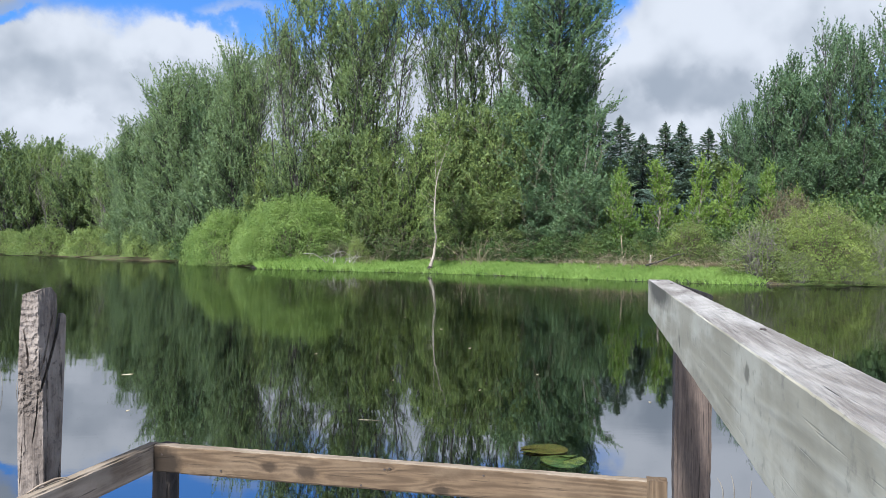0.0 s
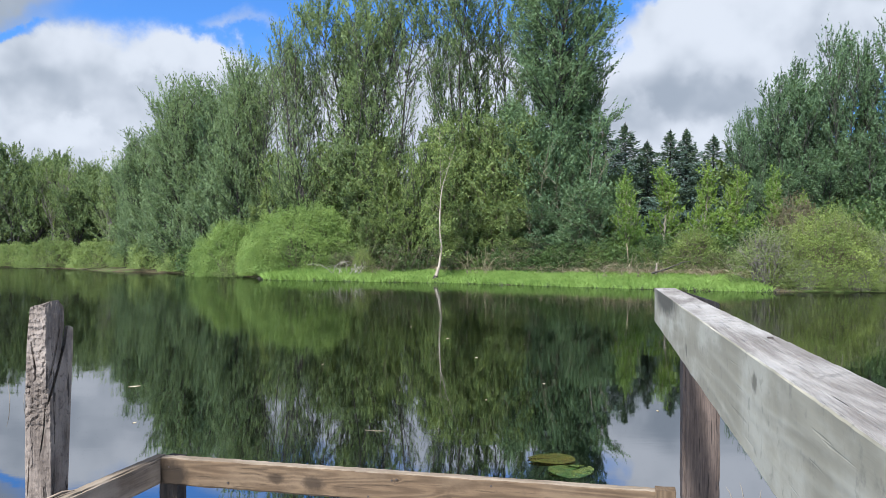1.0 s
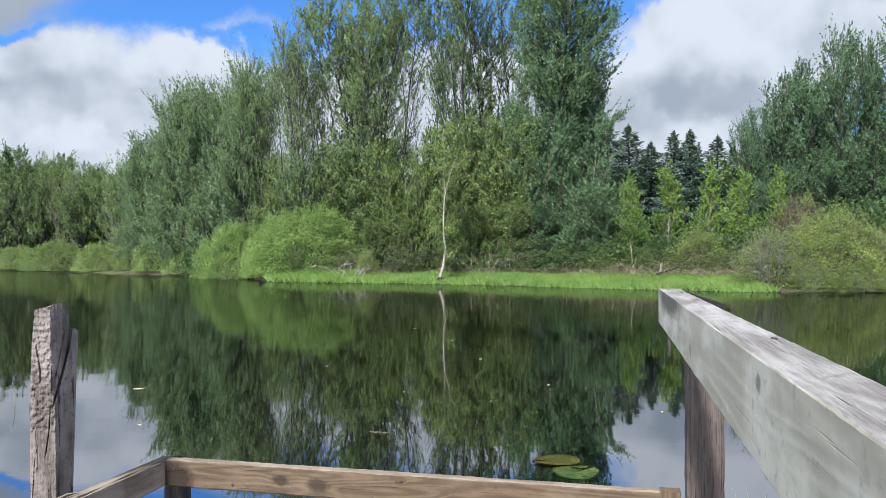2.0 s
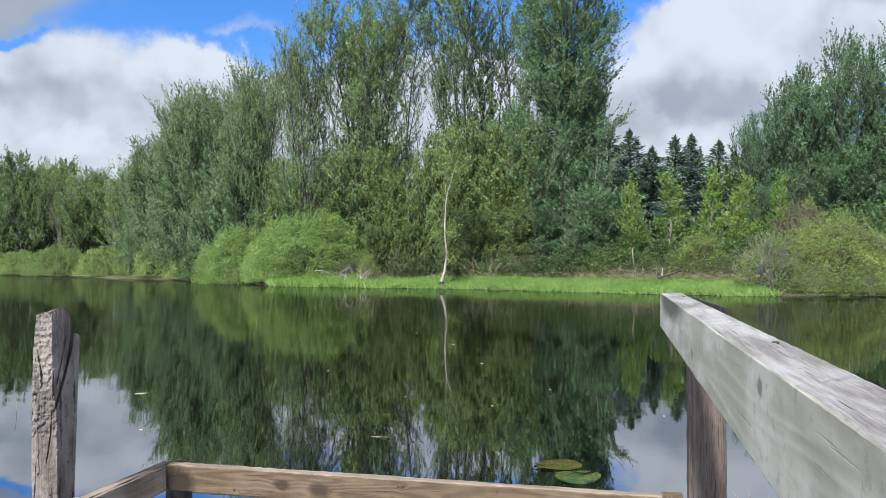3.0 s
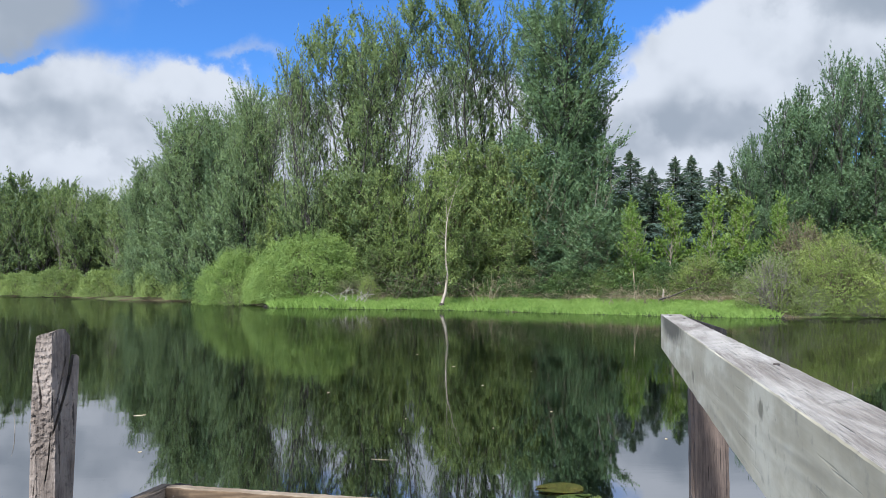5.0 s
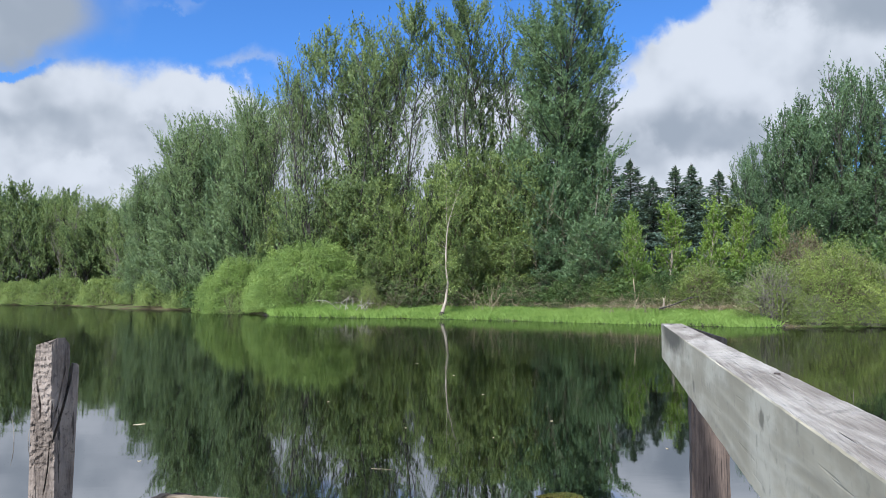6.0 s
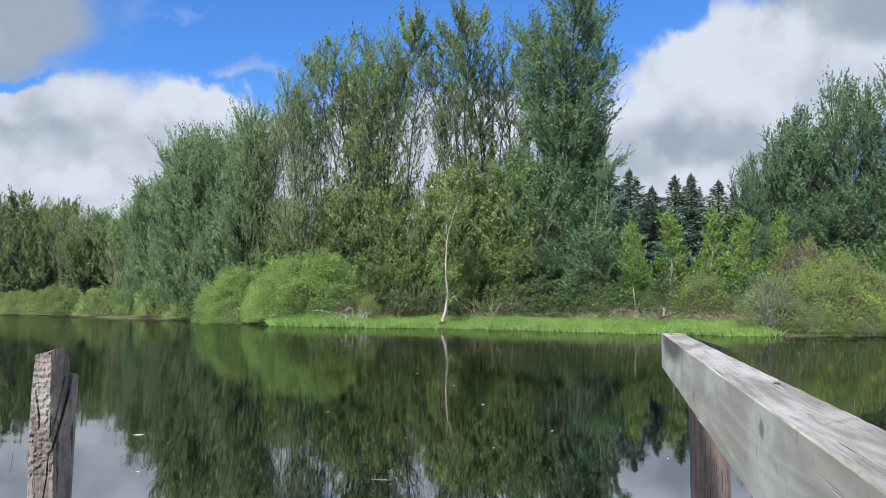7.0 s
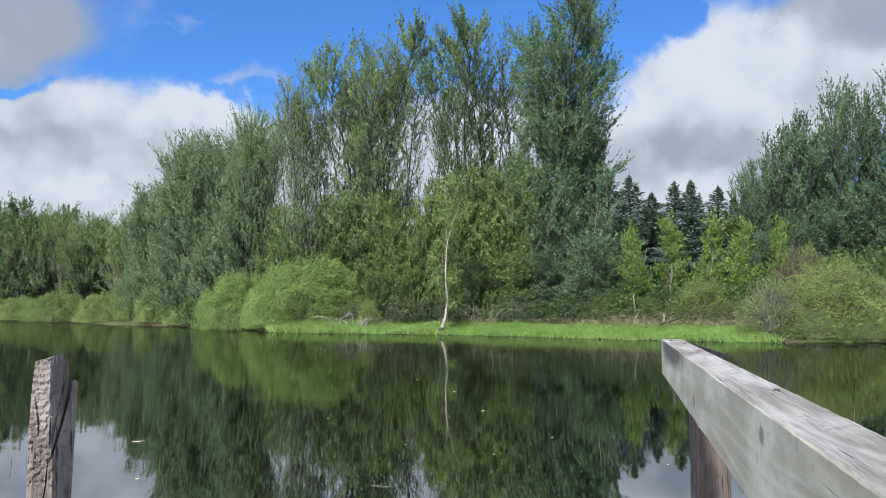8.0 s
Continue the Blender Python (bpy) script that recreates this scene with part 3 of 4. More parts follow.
put(behind, [(-24, 84, 1.1, 1.1, 220), (-20, 79, 1.2, 0.95, 40), (-14, 75, 1.2, 0.62, 310), (-3, 73, 1.3, 0.65, 150), (9, 72, 1.2, 0.8, 240), (-35.0, 93, 1.0, 0.8, 75), (-6.5, 66, 1.0, 0.75, 20), (0.5, 66, 1.0, 0.75, 80), (-12.5, 67, 1.0, 0.5, 130), (6, 66, 1.0, 0.8, 190), (-10.5, 80, 1.5, 0.6, 15), (3.5, 79, 1.5, 0.65, 200), (-17, 86, 1.5, 0.65, 100), (-50, 118, 1.7, 0.95, 45), (-64, 121, 1.7, 1.1, 160), (-57, 120, 1.7, 1.0, 100), (-71, 122, 1.7, 1.1, 200), (-43, 110, 1.3, 0.8, 300), (-48, 113, 1.4, 0.85, 10), (-38, 102, 1.2, 0.75, 250), (-32, 94, 1.1, 0.8, 130), (-29, 87, 1.2, 0.9, 330), (26.5, 64, 1.0, 0.85, 15), (30.5, 62, 1.0, 0.9, 115), (34.5, 60, 1.0, 0.9, 215)])
fresh = plant("alder_tree", "yellow-green young alder leaning out over the brush", "tree", *grow_tree(53, 8.5, 2.0, 0.07, 3, 40, 0.03, 5500, 0.18, (60, 25), 0.6, 0.7), BARK, LEAF_YELLOW, group="alders at the wood's edge")
put(fresh, [(-1.3, 53.4, 0.6, 1.05, 0), (3.2, 52.8, 0.8, 0.8, 120), (5.8, 51.6, 0.8, 0.7, 240), (-4.0, 54.8, 0.8, 0.7, 70), (-2.0, 52.6, 0.7, 0.6, 160)])

sapling = plant("alder_tree", "slim olive-green alder sapling leaved to the ground", "tree", *grow_tree(57, 9.5, 1.7, 0.06, 2, 60, 0.01, 8500, 0.175, (62, 30), 0.6, 0.7, profile=spire, fork=0.25), TWIG, LEAF_WARM, group="alders at the wood's edge")
put(sapling, [(-6.2, 56.6, 1.0, 0.95, 0), (-3.0, 55.2, 1.0, 0.85, 100), (-1.2, 54.6, 0.9, 0.85, 200), (1.2, 54.2, 1.0, 1.2, 30), (2.8, 53.6, 1.0, 0.95, 310), (4.4, 53.2, 1.0, 1.15, 150), (5.9, 52.2, 1.0, 0.9, 260), (-8.0, 58.6, 1.0, 1.0, 190), (-4.6, 55.6, 0.9, 0.7, 280), (0.0, 53.4, 0.9, 0.75, 330), (3.7, 51.4, 0.8, 0.5, 40), (2.0, 51.8, 0.8, 0.5, 200), (5.2, 50.2, 0.8, 0.5, 90), (0.6, 52.2, 0.7, 0.45, 60), (-2.6, 53.2, 0.7, 0.45, 150), (-4.8, 53.6, 0.7, 0.4, 240)])
wet = plant("alder_tree", "deep green alder sapling leaved to the ground", "tree", *grow_tree(63, 9.5, 1.8, 0.06, 2, 60, 0.01, 9000, 0.175, (66, 36), 0.6, 0.7, profile=spire, fork=0.25), TWIG, LEAF_DEEP, group="alders at the wood's edge")
put(wet, [(7.4, 51.2, 1.0, 1.0, 70), (9.0, 50.0, 1.0, 0.85, 20), (10.0, 51.0, 1.0, 0.9, 110), (6.9, 49.4, 0.8, 0.55, 10), (8.4, 48.4, 0.8, 0.6, 250), (10.2, 47.4, 0.8, 0.6, 170), (8.8, 52.6, 1.0, 1.15, 300), (11.4, 49.4, 0.8, 0.6, 220)])
curtain = plant("alder_tree", "olive-green alder sapling standing close among others", "tree", *grow_tree(59, 11, 2.0, 0.07, 2, 66, 0.01, 10000, 0.185, (64, 30), 0.6, 0.8, profile=spire, fork=0.25), BARK, LEAF_WARM, group="alders at the wood's edge")
put(curtain, [(-5.0, 57.0, 1.0, 0.9, 0), (-9.0, 60.5, 0.9, 0.75, 90), (0.2, 56.0, 1.0, 0.95, 180), (3.4, 55.4, 1.0, 0.95, 240), (-13.6, 63.0, 1.0, 0.9, 60), (6.6, 53.6, 1.0, 1.0, 300)])

FAR = "trees on the far shore"
row = plant("alder_tree", "grey-green alder in the distant row", "tree", *grow_tree(61, 16, 4.2, 0.18, 4, 44, 0.28, 11500, 0.30, (62, 30), 0.6, 1.5, fork=0.3, low=0.7), BARK, LEAF_COTTON, group=FAR)
put(row, [(-61.4, 112, 1.0, 1.07, 0), (-57.8, 112, 1.0, 1.02, 80), (-54.2, 110, 0.95, 0.95, 200), (-65.5, 115, 1.1, 1.12, 280), (-49.6, 106, 0.8, 0.90, 150), (-45.2, 104, 0.8, 0.76, 30), (-39.8, 97, 0.8, 0.75, 110),
          (-36, 90, 0.8, 0.70, 250), (-73, 116, 1.1, 1.1, 10), (-33, 88, 0.8, 0.66, 60), (-56.5, 108.5, 0.8, 0.85, 90), (-52.0, 108.5, 0.8, 0.92, 310), (-47.0, 105, 0.7, 0.82, 190), (-42.6, 101, 0.7, 0.70, 20), (-60.6, 110.5, 0.8, 0.95, 130), (-47.5, 102, 0.8, 0.7, 45), (-65, 110, 0.8, 0.75, 200)])
bare = plant("alder_tree", "nearly bare pale-twigged alder in the distant row", "tree", *grow_tree(67, 15, 3.0, 0.12, 4, 40, 0.14, 2600, 0.2, (50, 26), 0.6, 1.6, fork=0.35, low=0.6, per=6), GREY_TWIG, LEAF_BANK, group=FAR)
put(bare, [(-41.4, 97, 0.9, 0.98, 0), (-49.4, 103.5, 0.8, 0.97, 90), (-53.6, 107, 0.8, 1.04, 200)])

RIGHT = "trees behind the shore bush"
dark = plant("alder_tree", "dark blue-green alder with bare lower trunks showing", "tree", *grow_tree(71, 17, 3.2, 0.16, 5, 60, 0.02, 23000, 0.19, (48, 24), 0.6, 1.1, fork=0.3, rise=1.1, top=1.0), BARK, LEAF_DARK, group=RIGHT)
put(dark, [(22.9, 56, 0.5, 0.70, 0), (25.3, 56, 0.8, 0.85, 70), (24.0, 57, 0.6, 0.72, 150), (31.0, 58, 1.0, 1.02, 300), (26.2, 53, 0.75, 0.50, 40), (29.2, 52, 0.8, 0.56, 160), (31.6, 49.8, 0.7, 0.5, 250), (23.8, 53, 0.55, 0.42, 330), (27.4, 57.5, 0.9, 0.93, 20), (36, 56, 1.1, 1.15, 100)])
thin = plant("alder_tree", "sparse alder with dark upright trunks against the sky", "tree", *grow_tree(79, 18, 3.1, 0.15, 5, 54, 0.03, 14000, 0.18, (48, 24), 0.6, 1.1, fork=0.3, rise=1.1), BARK, LEAF_DARK, group=RIGHT)
put(thin, [(28.9, 54.5, 0.8, 0.98, 0), (30.4, 51.5, 0.9, 0.93, 130), (32.2, 54, 0.95, 1.06, 240), (34.8, 52, 1.0, 1.0, 40)])


def conifer(seed, height, radius, needles):
    rng = np.random.default_rng(seed)
    trunk = np.array([[0, 0, z] for z in np.linspace(0, height, 6)])
    limbs, pts, dirs = [(trunk, np.linspace(0.2, 0.02, 6))], [], []
    for k in range(230):
        z = 0.8 + (height - 1.0) * (k + rng.uniform()) / 230
        reach = radius * (1 - z / height) ** 0.92 + 0.05
        az = k * 2.4 + rng.normal() * 0.5
        length = reach * rng.choice([0.55, 0.8, 0.95, 1.12]) * rng.uniform(0.9, 1.1)
        droop = np.interp(z / height, [0, 0.7, 0.9, 1], [-0.65, -0.30, 0.15, 0.9])
        limb = bend(rng, (0, 0, z), (np.cos(az), np.sin(az), droop), length, 5, 0.4, 0.10)
        limbs.append((limb, np.linspace(0.035, 0.008, 5)))
        for _ in range(int(needles * length) + 3):
            t = np.sqrt(rng.uniform(0.02, 1.0))
            q, e = along_line(limb, t)
            side = np.array([-np.sin(az), np.cos(az), 0]) * rng.normal() * 0.24 * length * (1.1 - t)
            pts.append(q + side + np.array([0, 0, -abs(rng.normal()) * 0.34]))
            dirs.append(e / np.linalg.norm(e) + side * 1.5 + np.array([0, 0, -0.3]))
    pts = np.array(pts)
    return limbs, leaf_faces(rng, pts, 0.23, 0.45, np.array(dirs), 1.5)


spruce = plant("spruce_tree", "dark blue-green spruce behind the young trees", "tree", *conifer(5, 15.5, 5.2, 46), BARK, NEEDLE, group="spruces")
put(spruce, [(16.3, 75, 1.6, 0.97, 0), (18.4, 75, 1.6, 0.92, 70), (23.1, 76, 1.5, 0.89, 140), (24.7, 76, 1.45, 0.90, 210), (27.8, 77, 1.6, 0.87, 280), (20.3, 74, 1.4, 0.80, 20), (14.6, 80, 1.0, 0.9, 120), (30.5, 80, 1.0, 0.82, 330), (26.3, 80, 1.2, 0.84, 60), (21.4, 79, 1.6, 0.76, 200)])

young = plant("young_poplar", "bright spring-green young poplar with a slender stem", "tree", *grow_tree(83, 6.3, 1.3, 0.04, 1, 60, 0.03, 6500, 0.115, (56, 30), 0.6, 0.5, profile=lambda h: np.interp(h, [0, 0.3, 0.6, 1.0], [1.0, 0.9, 0.6, 0.12]), fork=0.2), PALE_BARK, LEAF_YOUNG, group="young poplars")
put(young, [(11.6, 46, 1.0, 0.99, 0), (13.7, 47, 1.15, 1.09, 80), (15.5, 45, 1.1, 1.06, 160), (18.2, 46, 1.15, 1.04, 240), (20.2, 45, 1.0, 1.02, 300), (16.7, 43.4, 0.9, 0.45, 110), (10.6, 48, 0.9, 0.7, 45), (22.2, 46, 1.0, 0.8, 10)])

# willow bushes
WILLOWS = "willow bushes along the water"
willow = plant("willow_bush", "large rounded willow bush, bright yellow-green, at the water's edge", "bush", *bush_form(3, 4.7, 3.3, 4.7, 62000, 0.11), TWIG, LEAF_WILLOW, group=WILLOWS)
put(willow, [(-9.7, 57.2, 1.0, 1.05, 0)])
willow_b = plant("willow_bush", "pale green willow bush overhanging the water", "bush", *bush_form(4, 3.0, 2.5, 4.3, 36000, 0.11), TWIG, LEAF_WILLOW, group=WILLOWS)
put(willow_b, [(-16.6, 61.2, 1.0, 1.0, 0), (-13.4, 59.4, 0.8, 0.85, 100)])
willow_c = plant("willow_bush", "low olive-green willow bush on the far shore", "bush", *bush_form(6, 4.0, 3.0, 3.4, 14000, 0.165), TWIG, LEAF_BANK, group=WILLOWS)
put(willow_c, [(-38.6, 88.6, 0.9, 0.92, 0), (-28.4, 78.2, 0.8, 0.95, 80), (-49.6, 98.6, 1.0, 1.05, 200), (-57.4, 104.3, 0.9, 0.9, 290), (-33.2, 83.5, 0.7, 0.75, 140), (-23.6, 73.2, 0.7, 0.9, 10), (-64.5, 107, 1.0, 1.05, 30)])
shore_bush = plant("willow_bush", "rounded willow bush with grey bare twigs at the waterline", "bush", *bush_form(8, 2.7, 2.4, 3.8, 36000, 0.088, 120, 0.12, 0.08), TWIG, LEAF_SHORE, group=WILLOWS)
put(shore_bush, [(19.1, 37.5, 0.97, 0.97, 0)])
grey_bush = plant("bare_bush", "grey twiggy bush with few olive leaves", "bush", *bush_form(9, 2.0, 1.8, 2.9, 11000, 0.09, 90, 0.3), GREY_TWIG, LEAF_OLIVE, group="twiggy bushes")
put(grey_bush, [(16.4, 38.0, 1.0, 0.95, 0), (21.7, 36.4, 0.9, 0.95, 90), (17.6, 36.5, 0.6, 0.5, 200), (20.0, 36.2, 0.7, 0.4, 300)])

# undergrowth below the trees
brush = plant("brush", "tangled brown brush with dead twigs below the trees", "bush", *bush_form(14, 2.2, 1.6, 2.6, 8000, 0.105, 90, 0.35), TWIG, LEAF_BROWN, group="undergrowth")
put(brush, [(-2.4, 53.0, 0.7, 0.42, 50), (4.9, 50.8, 0.9, 0.42, 230), (10.2, 46.2, 0.9, 0.35, 290), (15.9, 42.2, 0.9, 0.5, 200), (22.4, 43.5, 1.2, 1.2, 330), (-6.6, 55.0, 0.8, 0.5, 20)])
russet = plant("brush", "russet-brown leafless bush behind the willow", "bush", *bush_form(16, 2.4, 1.8, 3.6, 7000, 0.12, 90, 0.45), TWIG, LEAF_RUSSET, group="undergrowth")
put(russet, [(20.2, 43.2, 0.9, 1.25, 40)])
green = plant("brush", "leafy green brush at the foot of the trees", "bush", *bush_form(15, 2.4, 1.8, 2.7, 7000, 0.165, 24, 0.2, 0.2), TWIG, LEAF_GREEN, group="undergrowth")
put(green, [(9.2, 48.2, 1.0, 0.7, 0), (11.6, 46.4, 0.9, 0.85, 60), (14.4, 44.8, 0.9, 0.8, 130), (17.2, 43.2, 0.9, 0.9, 200), (10.4, 50, 1.1, 0.9, 340), (24.5, 45, 1.3, 1.5, 30), (28, 46, 1.4, 1.6, 110), (-8, 60, 1.3, 1.3, 10), (27, 40, 1.1, 1.0, 150), (-66, 118, 2.2, 1.6, 0), (-60, 118, 2.2, 1.7, 50), (-54, 117, 2.2, 1.6, 100), (-47.5, 111.5, 2.0, 1.6, 150), (-42.5, 105.5, 2.0, 1.6, 200), (-71, 119, 2.2, 1.6, 250), (-37, 97.5, 1.8, 1.5, 300), (6.9, 49.2, 1.0, 0.5, 75), (1.4, 53.5, 1.0, 0.8, 300), (-20.5, 71.5, 1.5, 1.7, 15), (-26, 78.5, 1.5, 1.7, 95), (-14.5, 63.5, 1.2, 1.6, 330), (13.2, 48.5, 1.1, 0.8, 220), (17.5, 47.5, 1.1, 0.8, 100), (5.1, 50.6, 0.8, 0.7, 40), (3.2, 51.8, 0.8, 0.6, 130), (8.0, 48.3, 0.8, 0.7, 220), (9.9, 46.9, 0.8, 0.75, 310), (12.7, 45.0, 0.8, 0.8, 20), (15.6, 43.6, 0.8, 0.8, 170), (18.0, 42.2, 0.8, 0.9, 260), (-1.6, 53.4, 0.8, 0.6, 70), (-3.6, 54.2, 0.8, 0.6, 190)])

lime = plant("brush", "low yellow-green leafy bush behind the grass", "bush", *bush_form(17, 1.7, 1.4, 2.4, 7000, 0.10, 40, 0.1, 0.1), TWIG, LEAF_SHORE, group="undergrowth")
put(lime, [(14.4, 42.9, 1.0, 1.0, 0), (9.9, 46.6, 0.7, 0.8, 90), (-5.0, 51.8, 0.45, 0.75, 200), (12.0, 44.6, 0.6, 0.6, 300)])


def thicket_form(seed, wide, deep, tall, count):
    """Bare stems that stand close together, leaning every way, with thin side twigs and a few leaves."""
    rng = np.random.default_rng(seed)
    limbs, spots = [], []
    for _ in range(count):
        root = np.array([rng.uniform(-wide, wide), rng.uniform(-deep, deep), 0.0])
        stem = bend(rng, root, (0.30 * rng.normal(), 0.2 * rng.normal(), 1.0), tall * rng.uniform(0.35, 1.0), 6, 0.1, 0.10)
        limbs.append((stem, rng.uniform(0.014, 0.030) * np.linspace(1, 0.25, 6)))
        for _ in range(5):
            q, e = along_line(stem, rng.uniform(0.2, 1.0))
            az = rng.uniform(0, 2 * np.pi)
            twig = bend(rng, q, (np.cos(az), np.sin(az), rng.uniform(-0.1, 0.9)), rng.uniform(0.3, 0.9), 4, 0.1, 0.22)
            limbs.append((twig, np.array([0.011, 0.009, 0.006, 0.003])))
            spots += [twig[2] + rng.normal(size=3) * 0.08, twig[3] + rng.normal(size=3) * 0.08]
    return limbs, leaf_faces(rng, np.array(spots), 0.13)


thicket = plant("thicket", "thicket of bare brown stems at the wood's foot", "bush", *thicket_form(31, 1.6, 0.7, 3.4, 30), TWIG, LEAF_GREEN, group="dead thickets")
put(thicket, [(-4.4, 53.0, 1.0, 0.8, 0), (-2.0, 52.2, 1.0, 0.95, 170), (1.3, 51.6, 1.0, 0.7, 20), (6.3, 49.0, 1.0, 0.75, 10), (9.2, 46.9, 0.9, 0.6, 160), (14.6, 42.8, 0.9, 0.5, 200)])


# the slender pale tree on the grass
def pale_tree():
    ob = thing("birch_tree", "slender pale leaning birch with a dark foot, nearly bare", "tree", Matrix.Translation((-0.14, 47.9, stand(-0.14, 47.9))))
    rng = np.random.default_rng(2)
    stem = np.array([(-0.04, 0, -0.1), (0.06, 0, 0.35), (0.26, 0, 1.0), (0.40, 0, 2.1), (0.30, 0, 2.9), (0.28, 0, 4.0), (0.34, 0.1, 5.2), (0.44, 0.1, 5.9), (0.85, 0.1, 7.3), (1.25, 0.1, 8.5)])
    fork = np.array([(0.38, 0.1, 5.5), (0.30, 0, 6.8), (0.34, 0, 8.0), (0.22, 0, 9.4)])
    lines = [(stem, np.array([0.14, 0.12, 0.088, 0.068, 0.060, 0.050, 0.040, 0.032, 0.020, 0.008])), (fork, np.array([0.026, 0.018, 0.012, 0.005]))]
    tips = []
    for _ in range(34):
        p, d = along_line(stem if rng.uniform() < 0.7 else fork, rng.uniform(0.25, 1.0))
        az = rng.uniform(0, 2 * np.pi)
        b = bend(rng, p, (np.cos(az), np.sin(az), 0.5), rng.uniform(0.5, 1.6), 4, 0.3, 0.15)
        lines.append((b, np.linspace(0.016, 0.004, 4)))
        tips.append(b)
    part("trunk", tubes_mesh("trunk", lines, 7), PALE_BARK, ob)
    foot = tubes_mesh("foot", [(np.array([(-0.02, -0.02, -0.12), (0.0, -0.01, 0.14), (0.07, 0, 0.36)]), np.array([0.24, 0.20, 0.135]))], 10)
    part("foot", foot, DARK_WOOD, ob, "dark wet foot of the trunk")
    b = np.array(tips)[rng.integers(0, len(tips), 3000)]
    pts = b[:, 2] + (b[:, 3] - b[:, 2]) * rng.uniform(0, 1, (3000, 1)) + rng.normal(size=(3000, 3)) * 0.2
    part("crown", faces_mesh("crown", leaf_faces(rng, pts, 0.12)), LEAF_YELLOW, ob)


pale_tree()


def blades(name, label, category, mat, spots, heights, width, lean=0.25, seed=1):
    """A sheet of upright blades, one thin folded leaf each."""
    rng = np.random.default_rng(seed)
    n = len(spots)
    az = rng.uniform(0, 2 * np.pi, n)
    side = np.stack([np.cos(az), np.sin(az), np.zeros(n)], axis=1) * width * rng.uniform(0.6, 1.3, (n, 1))
    tip = spots + np.stack([rng.normal(size=n) * lean, rng.normal(size=n) * lean, np.ones(n)], axis=1) * heights[:, None]
    mid = spots + (tip - spots) * 0.55 + np.array([0, 0, 0.05])
    co = np.stack([spots - side, spots + side, mid + side * 0.7, tip], axis=1)
    tagged(part(name, faces_mesh(name, co), mat), label, category, kind="stuff")


def bank_spots(n, lo, hi, x0, x1, seed):
    """Random places on the far bank, lo to hi metres behind the water's edge, between two x."""
    rng = np.random.default_rng(seed)
    out = []
    while sum(len(o) for o in out) < n:
        x, y = rng.uniform(x0, x1, 20000), rng.uniform(34, 62, 20000)
        d = shore_distance(x, y)
        ok = (d > lo) & (d < hi) & (y > 30)
        x, y = x[ok], y[ok]
        out.append(np.stack([x, y, ground_height(x, y) - 0.02], axis=1))
    return np.concatenate(out)[:n]


spots = bank_spots(115000, -0.12, 4.6, -12.3, 15.7, 4)
high = np.interp(spots[:, 0], [-12, -7, -3, 16], [1.25, 1.15, 0.85, 0.75])
blades("grass", "bright green sedge grass along the far bank", "grass", GRASS, spots, high * np.random.default_rng(5).uniform(0.18, 0.42, len(spots)), 0.013, 0.4)
spots = bank_spots(7000, 4.2, 5.0, -8.5, 19, 6)
blades("dead_reeds", "pale dead reed stalks behind the green grass", "reeds", STRAW, spots, np.random.default_rng(7).uniform(0.2, 0.5, len(spots)), 0.016, 0.7, 8)
spots = bank_spots(900, -0.2, 0.22, -13.2, 16.4, 9)
blades("old_stalks", "brown dead stalks and roots along the waterline", "reeds", BARK, spots, np.random.default_rng(10).uniform(0.05, 0.2, len(spots)), 0.016, 0.6, 11)


# ---------------------------------------------------------------- the platform's rails
TURN = -13.2                                  # the platform's front runs this many degrees clockwise of the x axis
FRAME = Matrix.Translation((-0.902, 2.52, 0.0)) @ Matrix.Rotation(radians(TURN), 4, "Z")   # inner front corner; x along the front, y outward


def stations(size, n, lip):
    """Where a board's side is divided, as shares of it: its worn edges, and even steps between them."""
    e = lip / size
    return [0, e] + [j / n for j in range(1, n) if 1.3 * e < j / n < 1 - 1.3 * e] + [1 - e]


